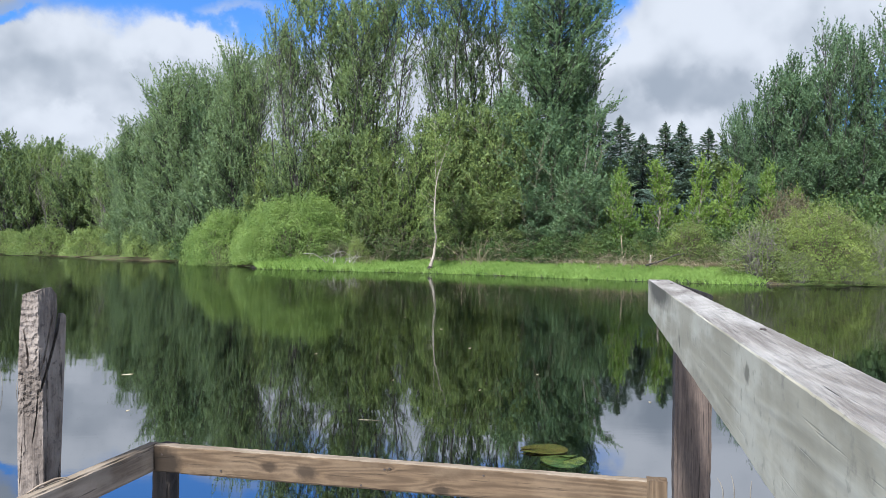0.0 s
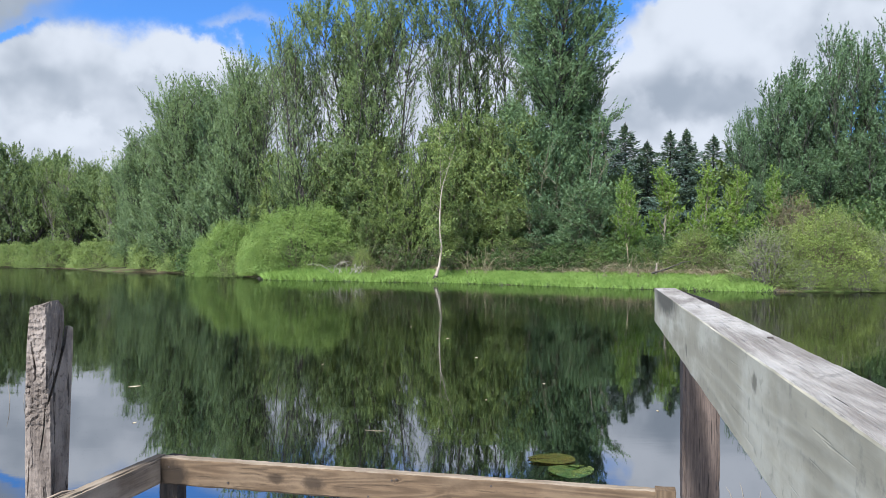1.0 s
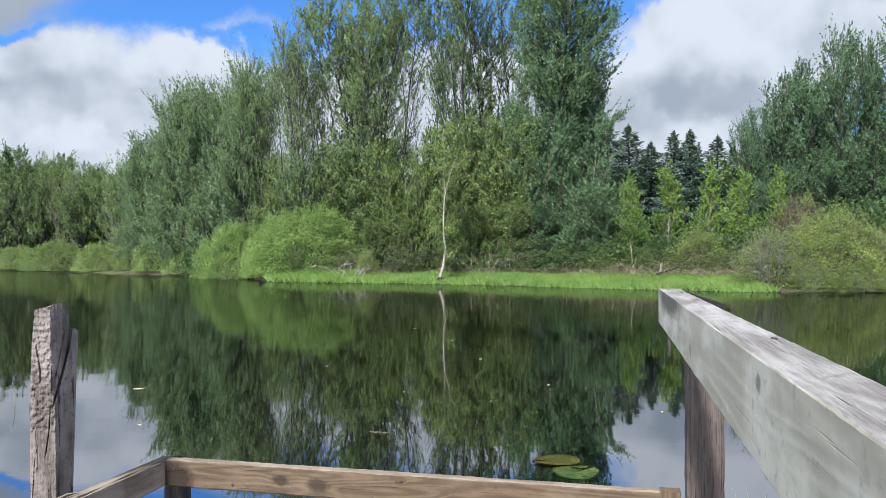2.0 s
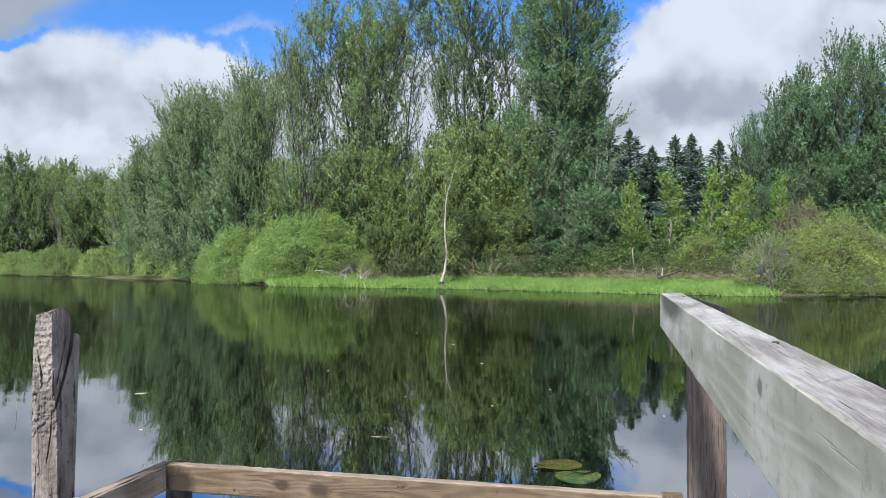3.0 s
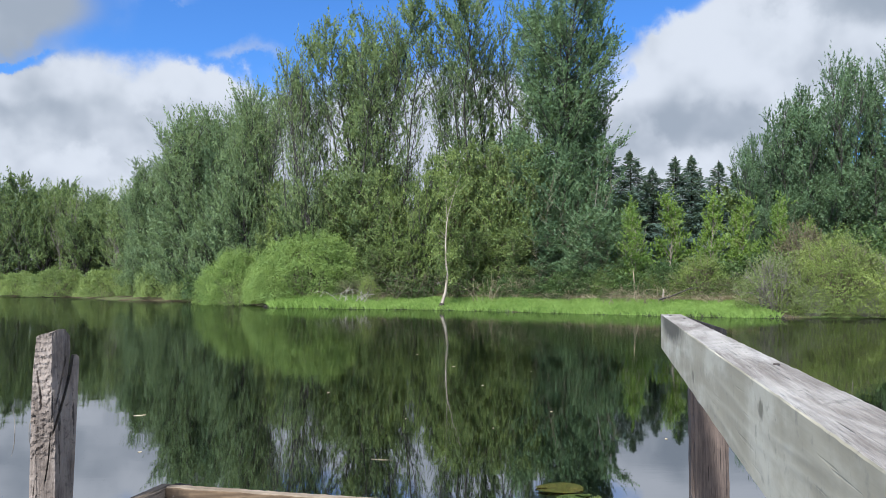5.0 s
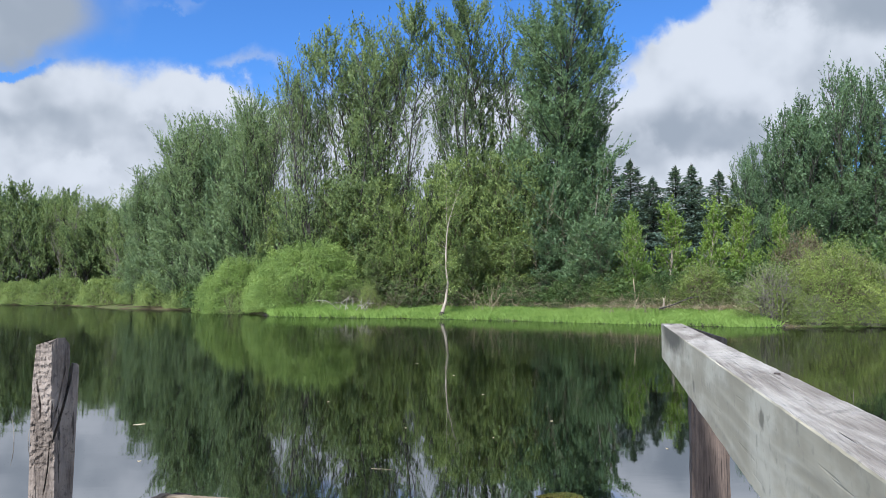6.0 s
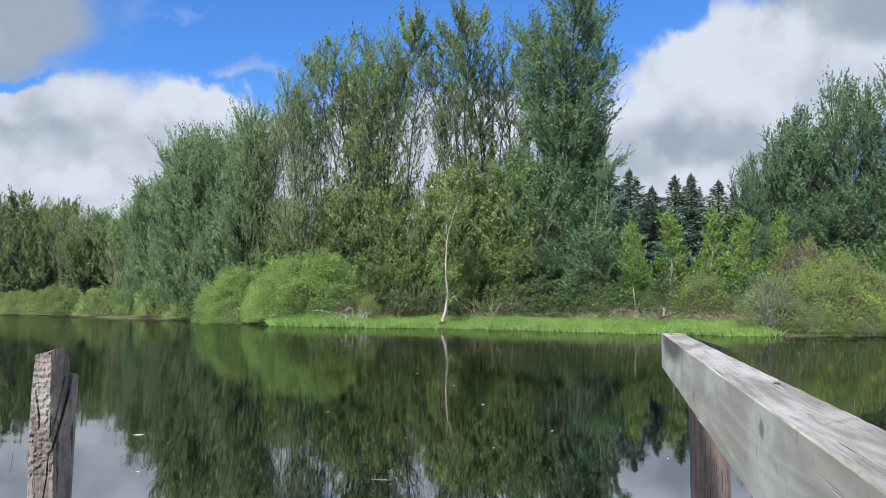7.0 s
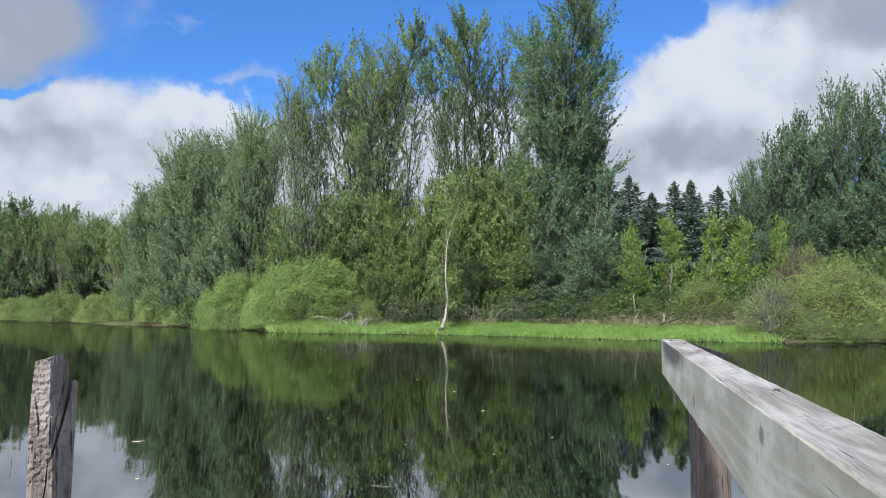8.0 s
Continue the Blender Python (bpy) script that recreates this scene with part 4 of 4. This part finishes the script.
def board(length, depth, height, seed, cuts=60, rough=0.0016, worn=0.004, ny=3, nz=5, ridge=0.0):
    """A sawn board from the origin along x, with worn edges and a surface that is not quite true."""
    bm = bmesh.new()
    rings = []
    lip = 1.2 * worn + 0.0012      # the worn edge is this wide
    ys, zs = stations(depth, ny, lip), stations(height, nz, lip)
    for i in range(cuts + 1):
        x = length * i / cuts
        ring = []
        for yy, zz in [(y, 0) for y in ys] + [(1, z) for z in zs] + [(1 - y, 1) for y in ys] + [(0, 1 - z) for z in zs]:
            corner = (yy in (0, 1)) and (zz in (0, 1))
            y, z = yy * depth, zz * height
            n1 = noise.noise(Vector((x * 9, y * 30 + seed, z * 30)))
            n2 = noise.noise(Vector((x * 55, y * 60 + seed * 2, z * 60)))
            n3 = noise.noise(Vector((x * 2.2, seed * 5.0, 0)))
            inset = worn * (1.0 + 0.9 * noise.noise(Vector((x * 11, yy * 7 + seed, zz * 9)))) if corner else 0.0
            y += (0.5 - yy) * 2 * inset + rough * (n1 + 0.6 * n2) + rough * 1.1 * n3
            z += (0.5 - zz) * 2 * inset + rough * (n2 + 0.5 * n1)
            if ridge and zz == 1 and not corner:      # fibres that stand up along a weathered top
                z += ridge * min(1.0, yy * depth / 0.012, (1 - yy) * depth / 0.012) * (noise.noise(Vector((x * 5, yy * 23, seed))) + 0.7 * noise.noise(Vector((x * 16, yy * 50, seed + 4))) - 0.4)
            ring.append(bm.verts.new((x + (0.002 * n2 if i in (0, cuts) else 0), y, z)))
        rings.append(ring)
    k = len(rings[0])
    for a, b in zip(rings, rings[1:]):
        for j in range(k):
            bm.faces.new((a[j], a[(j + 1) % k], b[(j + 1) % k], b[j]))
    bm.faces.new(rings[0][::-1])
    bm.faces.new(rings[-1])
    bmesh.ops.recalc_face_normals(bm, faces=bm.faces)
    return bm


def disc(r, depth, seed, n=14):
    """A small uneven plug whose face looks along -y."""
    bm = bmesh.new()
    a = [bm.verts.new((r * (1 + 0.18 * noise.noise(Vector((math.cos(t) * 2, math.sin(t) * 2, seed)))) * math.cos(t), 0, r * 0.8 * math.sin(t))) for t in [2 * math.pi * i / n for i in range(n)]]
    b = [bm.verts.new((v.co.x * 0.8, -depth, v.co.z * 0.8)) for v in a]
    for j in range(n):
        bm.faces.new((a[j], a[(j + 1) % n], b[(j + 1) % n], b[j]))
    bm.faces.new(b)
    bmesh.ops.recalc_face_normals(bm, faces=bm.faces)
    return bm


def rail_z():
    return 0.854


def paler_top(rail, mat, depth=0.038, height=0.089, worn=0.004, ny=3, nz=5):
    """The upper faces of a board take a paler wood."""
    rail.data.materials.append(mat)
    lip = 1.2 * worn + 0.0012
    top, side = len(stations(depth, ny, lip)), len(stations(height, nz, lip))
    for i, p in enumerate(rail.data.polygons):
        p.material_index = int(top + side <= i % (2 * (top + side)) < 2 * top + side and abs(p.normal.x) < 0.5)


def front_rail():
    ob = thing("front_rail", "sawn tan timber rail with knots and nail heads", "rail", FRAME @ Matrix.Translation((0.0, 0.0, rail_z())))
    paler_top(part("board", board(1.567, 0.038, 0.089, 1, 90), TAN_WOOD, ob), PALE_TOP)
    for x, z in ((0.80, 0.070), (0.785, 0.066), (0.24, 0.022), (0.71, 0.012), (1.09, 0.07), (0.03, 0.06)):
        k = part("nail", disc(0.0042, 0.0022, x * 5, 8), RUST, ob, "rusty nail head")
        k.location = (x, 0.0, z)


def left_rail():
    m = FRAME @ Matrix.Translation((0.0, 0.037, rail_z())) @ Matrix.Rotation(radians(-90), 4, "Z") @ Matrix.Translation((0, -0.040, 0))
    ob = thing("side_rail", "sawn tan timber rail running back along the platform", "rail", m)
    paler_top(part("board", board(1.3, 0.038, 0.089, 2, 70), SIDE_WOOD, ob), PALE_TOP)
    sliver = tubes_mesh("sliver", [(np.array([(0.42, 0.02, 0.093), (0.46, 0.012, 0.099), (0.52, 0.008, 0.096), (0.56, 0.01, 0.091)]), np.array([0.002, 0.0035, 0.0035, 0.0015]))], 6)
    part("sliver", sliver, SIDE_WOOD, ob, "torn grey splinter on the edge")


def square_post(name, label, m, wide, deep, low, high, mat, seed, worn=0.006, rough=0.004, slant=0.0, top=None, top_band=0.0):
    """An upright post: a board stood on end, its grain upright."""
    ob = thing(name, label, "post", m @ Matrix.Translation((0, 0, low)) @ Matrix.Rotation(radians(-90), 4, "Y"))
    shaft = part("shaft", board(high - low, wide, deep, seed, 110, rough, worn), mat, ob)
    for v in shaft.data.vertices:      # the top is sawn aslant
        if v.co.x > high - low - 0.06:
            v.co.x -= slant * (1 - v.co.z / deep)
    if top:
        shaft.data.materials.append(top)
        for p in shaft.data.polygons:
            # upward faces and the uppermost stretch take the second wood
            p.material_index = int(p.normal.x > 0.6 or p.center.x > high - low - top_band)
    return ob


def upright(x, y, turn):
    return Matrix.Translation((x, y, 0)) @ Matrix.Rotation(radians(turn), 4, "Z")


front_rail()
left_rail()
square_post("corner_post", "dark wet corner post under the tan rails", FRAME @ Matrix.Translation((0.029, 0.040, 0)), 0.075, 0.064, -1.6, 0.925, DARK_WOOD, 5)
square_post("corner_post", "short tan post where the front rail ends", FRAME @ Matrix.Translation((1.614, -0.004, 0)), 0.044, 0.056, -1.6, 0.945, TAN_WOOD, 6, 0.0015, 0.0006)
square_post("handrail_post", "rough dark-brown weathered post carrying the handrail", upright(0.826, 2.24, TURN), 0.112, 0.105, -1.6, 1.499, BROWN_POST, 7, 0.008, 0.0025, 0.034, BLACK_TOP, 0.065)


def handrail():
    d = Vector((0.226, 1.0, 0)).normalized()
    m = Matrix.Translation((0.645, 2.28, 1.409)) @ Matrix.Rotation(math.atan2(-d.y, -d.x), 4, "Z")
    ob = thing("handrail", "thick grey weathered timber handrail, splintered along its top", "handrail", m)
    rail = part("board", board(2.75, 0.060, 0.101, 9, 420, 0.0005, 0.0010, 30, 8, 0.0012), GREY_WOOD, ob)
    paler_top(rail, TOP_WOOD, 0.060, 0.101, 0.0010, 30, 8)
    for x, y in ((0.29, 0.043), (1.45, 0.046), (0.12, 0.020)):
        k = part("nail", disc(0.0048, 0.0015, x * 5, 10), RUST, ob, "rusty nail head sunk in the top")
        k.matrix_basis = Matrix.Translation((x, y, 0.1012)) @ Matrix.Rotation(radians(-90), 4, "X")
    return ob


handrail()


def split_post():
    """An old post seen on its edge, one face rough as bark; a long splinter stands off one side of its top."""
    ob = thing("split_post", "old grey post, rough and split down from its top", "post", upright(-1.0725, 2.13, 27.3))
    TOP, U, UX = 1.476, 0.000523, 0.000465      # metres to a unit of the outlines below, down from the top and across

    def at(h, downs, values):
        return float(np.interp((TOP - h) / U + 58, downs, values)) * UX

    def outer_left(h):
        return at(h, [58, 95, 280, 480, 900, 1120], [-100, -102, -117, -122, -122, -117])

    def ridge(h):
        return at(h, [58, 480, 620, 1120], [-22, -15, 8, 18])

    def outer_right(h):
        return at(h, [205, 240, 400, 600, 1040], [131, 135, 131, 125, 113])

    def split_left(h):
        return at(h, [58, 100, 190, 300, 370, 480, 560, 620], [68, 79, 83, 71, 58, 28, 3, -8])

    def split_right(h):
        return at(h, [205, 290, 420, 540, 640], [104, 94, 61, 27, -10])

    def face_depth(x, h):
        """How far the two faces that meet at the ridge fall back from it."""
        e = ridge(h)
        return (e - x) / (e - outer_left(h)) * 0.050 if x < e else (x - e) / (outer_right(h) - e) * 0.062

    def groove(x, h, downs, places, wide, deep):
        y = (TOP - h) / U + 58
        if not downs[0] <= y <= downs[-1]:
            return 0.0
        mid = float(np.interp(y, downs, places)) * UX
        ends = min(1.0, (y - downs[0]) / 25, (downs[-1] - y) / 60)
        return deep * ends * max(0.0, 1 - abs(x - mid) / wide)

    def skin(x, h):
        d = face_depth(x, h)
        rough = 1.0 if x < ridge(h) and h > 1.12 else 0.3
        d += rough * (0.0095 * noise.noise(Vector((x * 80, 2, h * 75))) + 0.0048 * noise.noise(Vector((x * 210 + h * 60, 5, h * 160)))) + 0.0016 * noise.noise(Vector((x * 130, 7, h * 9)))
        d += groove(x, h, [200, 400, 540], [60, 22, -14], 0.0030, 0.007)       # a strip half torn off
        d += groove(x, h, [600, 740, 890], [-14, -22, -42], 0.0022, 0.016)     # the split runs on down
        d += groove(x, h, [270, 420, 500], [-95, -68, -66], 0.0040, 0.010)     # a crack in the bark side
        d += groove(x, h, [880, 1000, 1150], [-96, -100, -108], 0.0025, 0.006)
        return d

    def piece(name, low, high, cuts, left, right, lid, back, sink=0.0, tuck=0.25):
        bm = bmesh.new()
        rings, n = [], 72
        levels = [low] if low > 0.8 else [low, 0.2]
        first = max(low, 0.8)
        levels += [first + (high - first) * i / cuts for i in range(1, cuts + 1)]
        for h in levels:
            l, r = left(h), right(h)
            ring = []
            for j in range(n):
                x = l + (r - l) * j / (n - 1)
                ring.append(bm.verts.new((x, skin(x, h) + (sink * max(0.0, 1 - (h - low) / 0.05) if sink else 0.0), min(h, lid(x)))))
            ring.append(bm.verts.new((r - 0.2 * (r - l), back, min(h, lid(r)))))
            ring.append(bm.verts.new((l + tuck * (r - l), back, min(h, lid(l)))))
            rings.append(ring)
        k = n + 2
        for a, b in zip(rings, rings[1:]):
            for j in range(k):
                bm.faces.new((a[j], a[(j + 1) % k], b[(j + 1) % k], b[j]))
        bmesh.ops.triangulate(bm, faces=[bm.faces.new(rings[-1])])
        bmesh.ops.recalc_face_normals(bm, faces=bm.faces)
        bmesh.ops.rotate(bm, cent=(0, 0, 0), matrix=Matrix.Rotation(radians(90), 3, "Y"), verts=bm.verts)
        p = part(name, bm, POST_WOOD, ob)
        p.rotation_euler = (0, radians(-90), 0)      # the grain runs along the local x axis
        return p

    foot = TOP - (630 - 58) * U

    def body_right(h):
        return outer_right(h) if h < foot else split_left(h)

    def body_lid(x):
        return TOP - (float(np.interp(x / UX, [-102, -67, -22, 18, 53, 79], [98, 86, 76, 60, 62, 102])) - 58) * U + 0.0035 * noise.noise(Vector((x * 160, 0, 3)))

    def splinter_lid(x):
        return TOP - (float(np.interp(x / UX, [100, 116, 133], [208, 203, 216])) - 58) * U

    piece("shaft", -1.6, TOP + 0.008, 190, outer_left, body_right, body_lid, 0.112)
    piece("splinter", foot - 0.06, TOP - 0.070, 90, split_right, outer_right, splinter_lid, 0.085, 0.004, -0.45)


split_post()


# ---------------------------------------------------------------- on the water
def lily_pad(x, y, r, turn, tilt, seed, label, mat=PAD):
    ob = thing("lily_pad", label, "lily pad", Matrix.Translation((x, y, 0.0035)) @ Matrix.Rotation(radians(turn), 4, "Z") @ Matrix.Rotation(radians(tilt), 4, "X"), group="lily pads")
    bm = bmesh.new()
    n, rings = 40, 6
    centre = bm.verts.new((0, 0, 0.004))
    last = None
    for k in range(1, rings + 1):
        ring = []
        for j in range(n + 1):
            a = radians(8) + (2 * math.pi - radians(16)) * j / n
            q = r * k / rings * (1 + 0.05 * math.sin(3 * a + seed))
            z = 0.005 * (k / rings) ** 2 * (0.4 + math.sin(2 * a + seed)) + 0.004
            ring.append(bm.verts.new((q * math.cos(a) * 1.15, q * math.sin(a), z)))
        for j in range(n):
            bm.faces.new((centre, ring[j], ring[j + 1]) if last is None else (last[j], ring[j], ring[j + 1], last[j + 1]))
        last = ring
    bmesh.ops.solidify(bm, geom=bm.faces[:], thickness=0.002)
    part("leaf", bm, mat, ob)


lily_pad(0.905, 6.08, 0.165, 190, 1, 1.0, "old olive-brown lily pad floating flat on dark water", OLD_PAD)
lily_pad(1.035, 5.865, 0.055, 150, 14, 0.7, "small pale half-raised lily leaf between two pads")
lily_pad(1.0, 5.74, 0.160, 40, 1, 2.4, "glossy green notched lily pad on dark water")


def reed(x, y, high, lean, group="reeds by the platform"):
    ob = thing("reed", "thin dark reed blade standing out of the water", "reed", Matrix.Translation((x, y, -0.15)), group=group)
    pts = np.array([(0, 0, 0), (lean * 0.2, 0, 0.15 + high * 0.4), (lean * 0.55, 0, 0.15 + high * 0.75), (lean, 0, 0.15 + high)])
    part("blade", tubes_mesh("blade", [(pts, np.array([0.005, 0.005, 0.004, 0.0012]))], 5), GREY_TWIG, ob)


for row in ((1.905, 4.93, 0.13, -0.05), (1.97, 4.92, 0.16, -0.03), (2.06, 4.90, 0.12, 0.01), (-4.62, 8.36, 0.26, -0.04), (-4.50, 8.40, 0.20, 0.05), (5.33, 10.1, 0.34, 0.02)):
    reed(*row)


def floating_leaf(x, y, size, turn, mat, label):
    ob = thing("floating_leaf", label, "leaf", Matrix.Translation((x, y, 0.004)) @ Matrix.Rotation(radians(turn), 4, "Z"), group="litter on the water")
    bm = bmesh.new()
    n = 12
    a = [bm.verts.new((size * math.cos(t), size * 0.38 * math.sin(t), 0.004 * math.cos(2 * t))) for t in [2 * math.pi * i / n for i in range(n)]]
    bm.faces.new(a)
    bmesh.ops.solidify(bm, geom=bm.faces[:], thickness=0.002)
    part("blade", bm, mat, ob)


for x, y, size, turn in ((-3.71, 9.45, 0.075, 25), (-0.45, 9.2, 0.025, 80), (1.35, 9.7, 0.022, 10), (0.55, 8.6, 0.018, 40), (0.62, 12.2, 0.03, 0), (-1.7, 11.4, 0.03, 60), (2.3, 8.0, 0.02, 120), (-2.9, 7.4, 0.022, 30),
                         (0.2, 15.0, 0.035, 15), (1.6, 14.1, 0.03, 75), (-0.6, 17.5, 0.04, 33)):
    floating_leaf(x, y, size, turn, STRAW, "small pale dead leaf floating on the water")


def stick(name, label, points, radii, mat=DEAD_WOOD, at=(0, 0), group="", sides=6):
    ob = thing(name, label, "branch", Matrix.Translation((at[0], at[1], max(0.0, stand(*at)))), group=group)
    lines = points if isinstance(points, list) and isinstance(points[0], tuple) and len(points[0]) == 2 else [(np.array(points, float), np.array(radii, float))]
    part("wood", tubes_mesh("wood", lines, sides), mat, ob)
    return ob


stick("floating_stick", "thin bare twig lying on the water", [(0, 0, 0.0), (0.10, -0.03, 0.004), (0.2, -0.05, 0.002)], [0.0026, 0.0024, 0.0012], at=(-0.66, 7.1))
stick("leaning_trunk", "thin pale dead trunk leaning among the trees", [(0, 0, 0), (0.35, 0.1, 2.6), (0.75, 0.2, 5.4), (1.05, 0.2, 7.6)], [0.036, 0.032, 0.025, 0.010], GREY_TWIG, (8.9, 48.8))
stick("leaning_trunk", "thin grey dead trunk leaning among young poplars", [(0, 0, 0), (0.35, 0.1, 2.0), (0.8, 0.2, 4.4)], [0.030, 0.026, 0.014], GREY_TWIG, (11.3, 45.4))
stick("snag", "broken pale stump standing behind the grass", [(0, 0, -0.1), (-0.02, 0, 0.9), (-0.06, 0, 1.3), (-0.10, 0, 1.85)], [0.045, 0.04, 0.036, 0.02], DEAD_WOOD, (11.05, 44.3), "snags")
stick("snag", "low splintered stump behind the grass", [(0, 0, -0.1), (0.02, 0, 0.6), (0.02, 0, 0.85)], [0.06, 0.055, 0.03], PALE_BARK, (12.0, 42.0), "snags")
stick("fallen_log", "grey fallen log slanting behind the grass", [(-1.1, 0.2, 0.25), (-0.3, 0.1, 0.5), (0.5, 0, 0.85), (1.1, 0, 0.95)], [0.05, 0.045, 0.03, 0.012], BARK, (12.8, 41.6))


def tangle(seed, wide, high, count, thick=0.022):
    """Bare arching branches that lie over one another."""
    rng = np.random.default_rng(seed)
    lines = []
    for _ in range(count):
        x0, span, top = rng.uniform(-wide, wide), rng.normal() * wide * 0.7, high * rng.uniform(0.35, 1.0)
        y0, y1 = rng.uniform(-0.6, 0.6), rng.uniform(-0.6, 0.6)
        t = np.linspace(0, 1, 7)[:, None]
        p = np.concatenate([x0 + span * t, y0 + (y1 - y0) * t, top * np.sin(t * np.pi * rng.uniform(0.6, 1.0)) ** 0.8], axis=1) + rng.normal(size=(7, 3)) * 0.04
        lines.append((p, thick * rng.uniform(0.5, 1.2) * np.linspace(1, 0.35, 7)))
        for _ in range(2):
            q, e = along_line(p, rng.uniform(0.3, 0.9))
            lines.append((bend(rng, q, e / np.linalg.norm(e) + rng.normal(size=3) * 0.6, rng.uniform(0.3, 0.8), 3), np.array([0.010, 0.007, 0.003])))
    return lines


pile = stick("brush_pile", "pale arching dead branches piled behind the grass", tangle(3, 1.5, 1.7, 26), None, DEAD_WOOD, (3.3, 48.9), "brush piles", 4)
for x, y, sx, sz, turn in ((7.4, 46.2, 0.8, 0.5, 160), (10.4, 43.4, 1.0, 0.5, 200), (12.4, 42.0, 1.1, 0.5, 20), (-4.3, 52.0, 0.9, 0.4, 100), (15.6, 40.8, 0.9, 0.45, 190), (11.2, 43.6, 0.9, 0.65, 330), (13.9, 41.6, 0.9, 0.4, 250)):
    c = copy_thing(pile, Matrix())
    c.matrix_basis = Matrix.Translation((x, y, stand(x, y))) @ Matrix.Rotation(radians(turn), 4, "Z") @ Matrix.Diagonal((sx, sx, sz, 1))
bough = stick("fallen_branch", "bare brown fallen branch lying on the grass", tangle(8, 1.2, 0.8, 12, 0.026), None, FADED_WOOD, (-5.9, 50.7), "", 5)
bough.location.z += 0.4
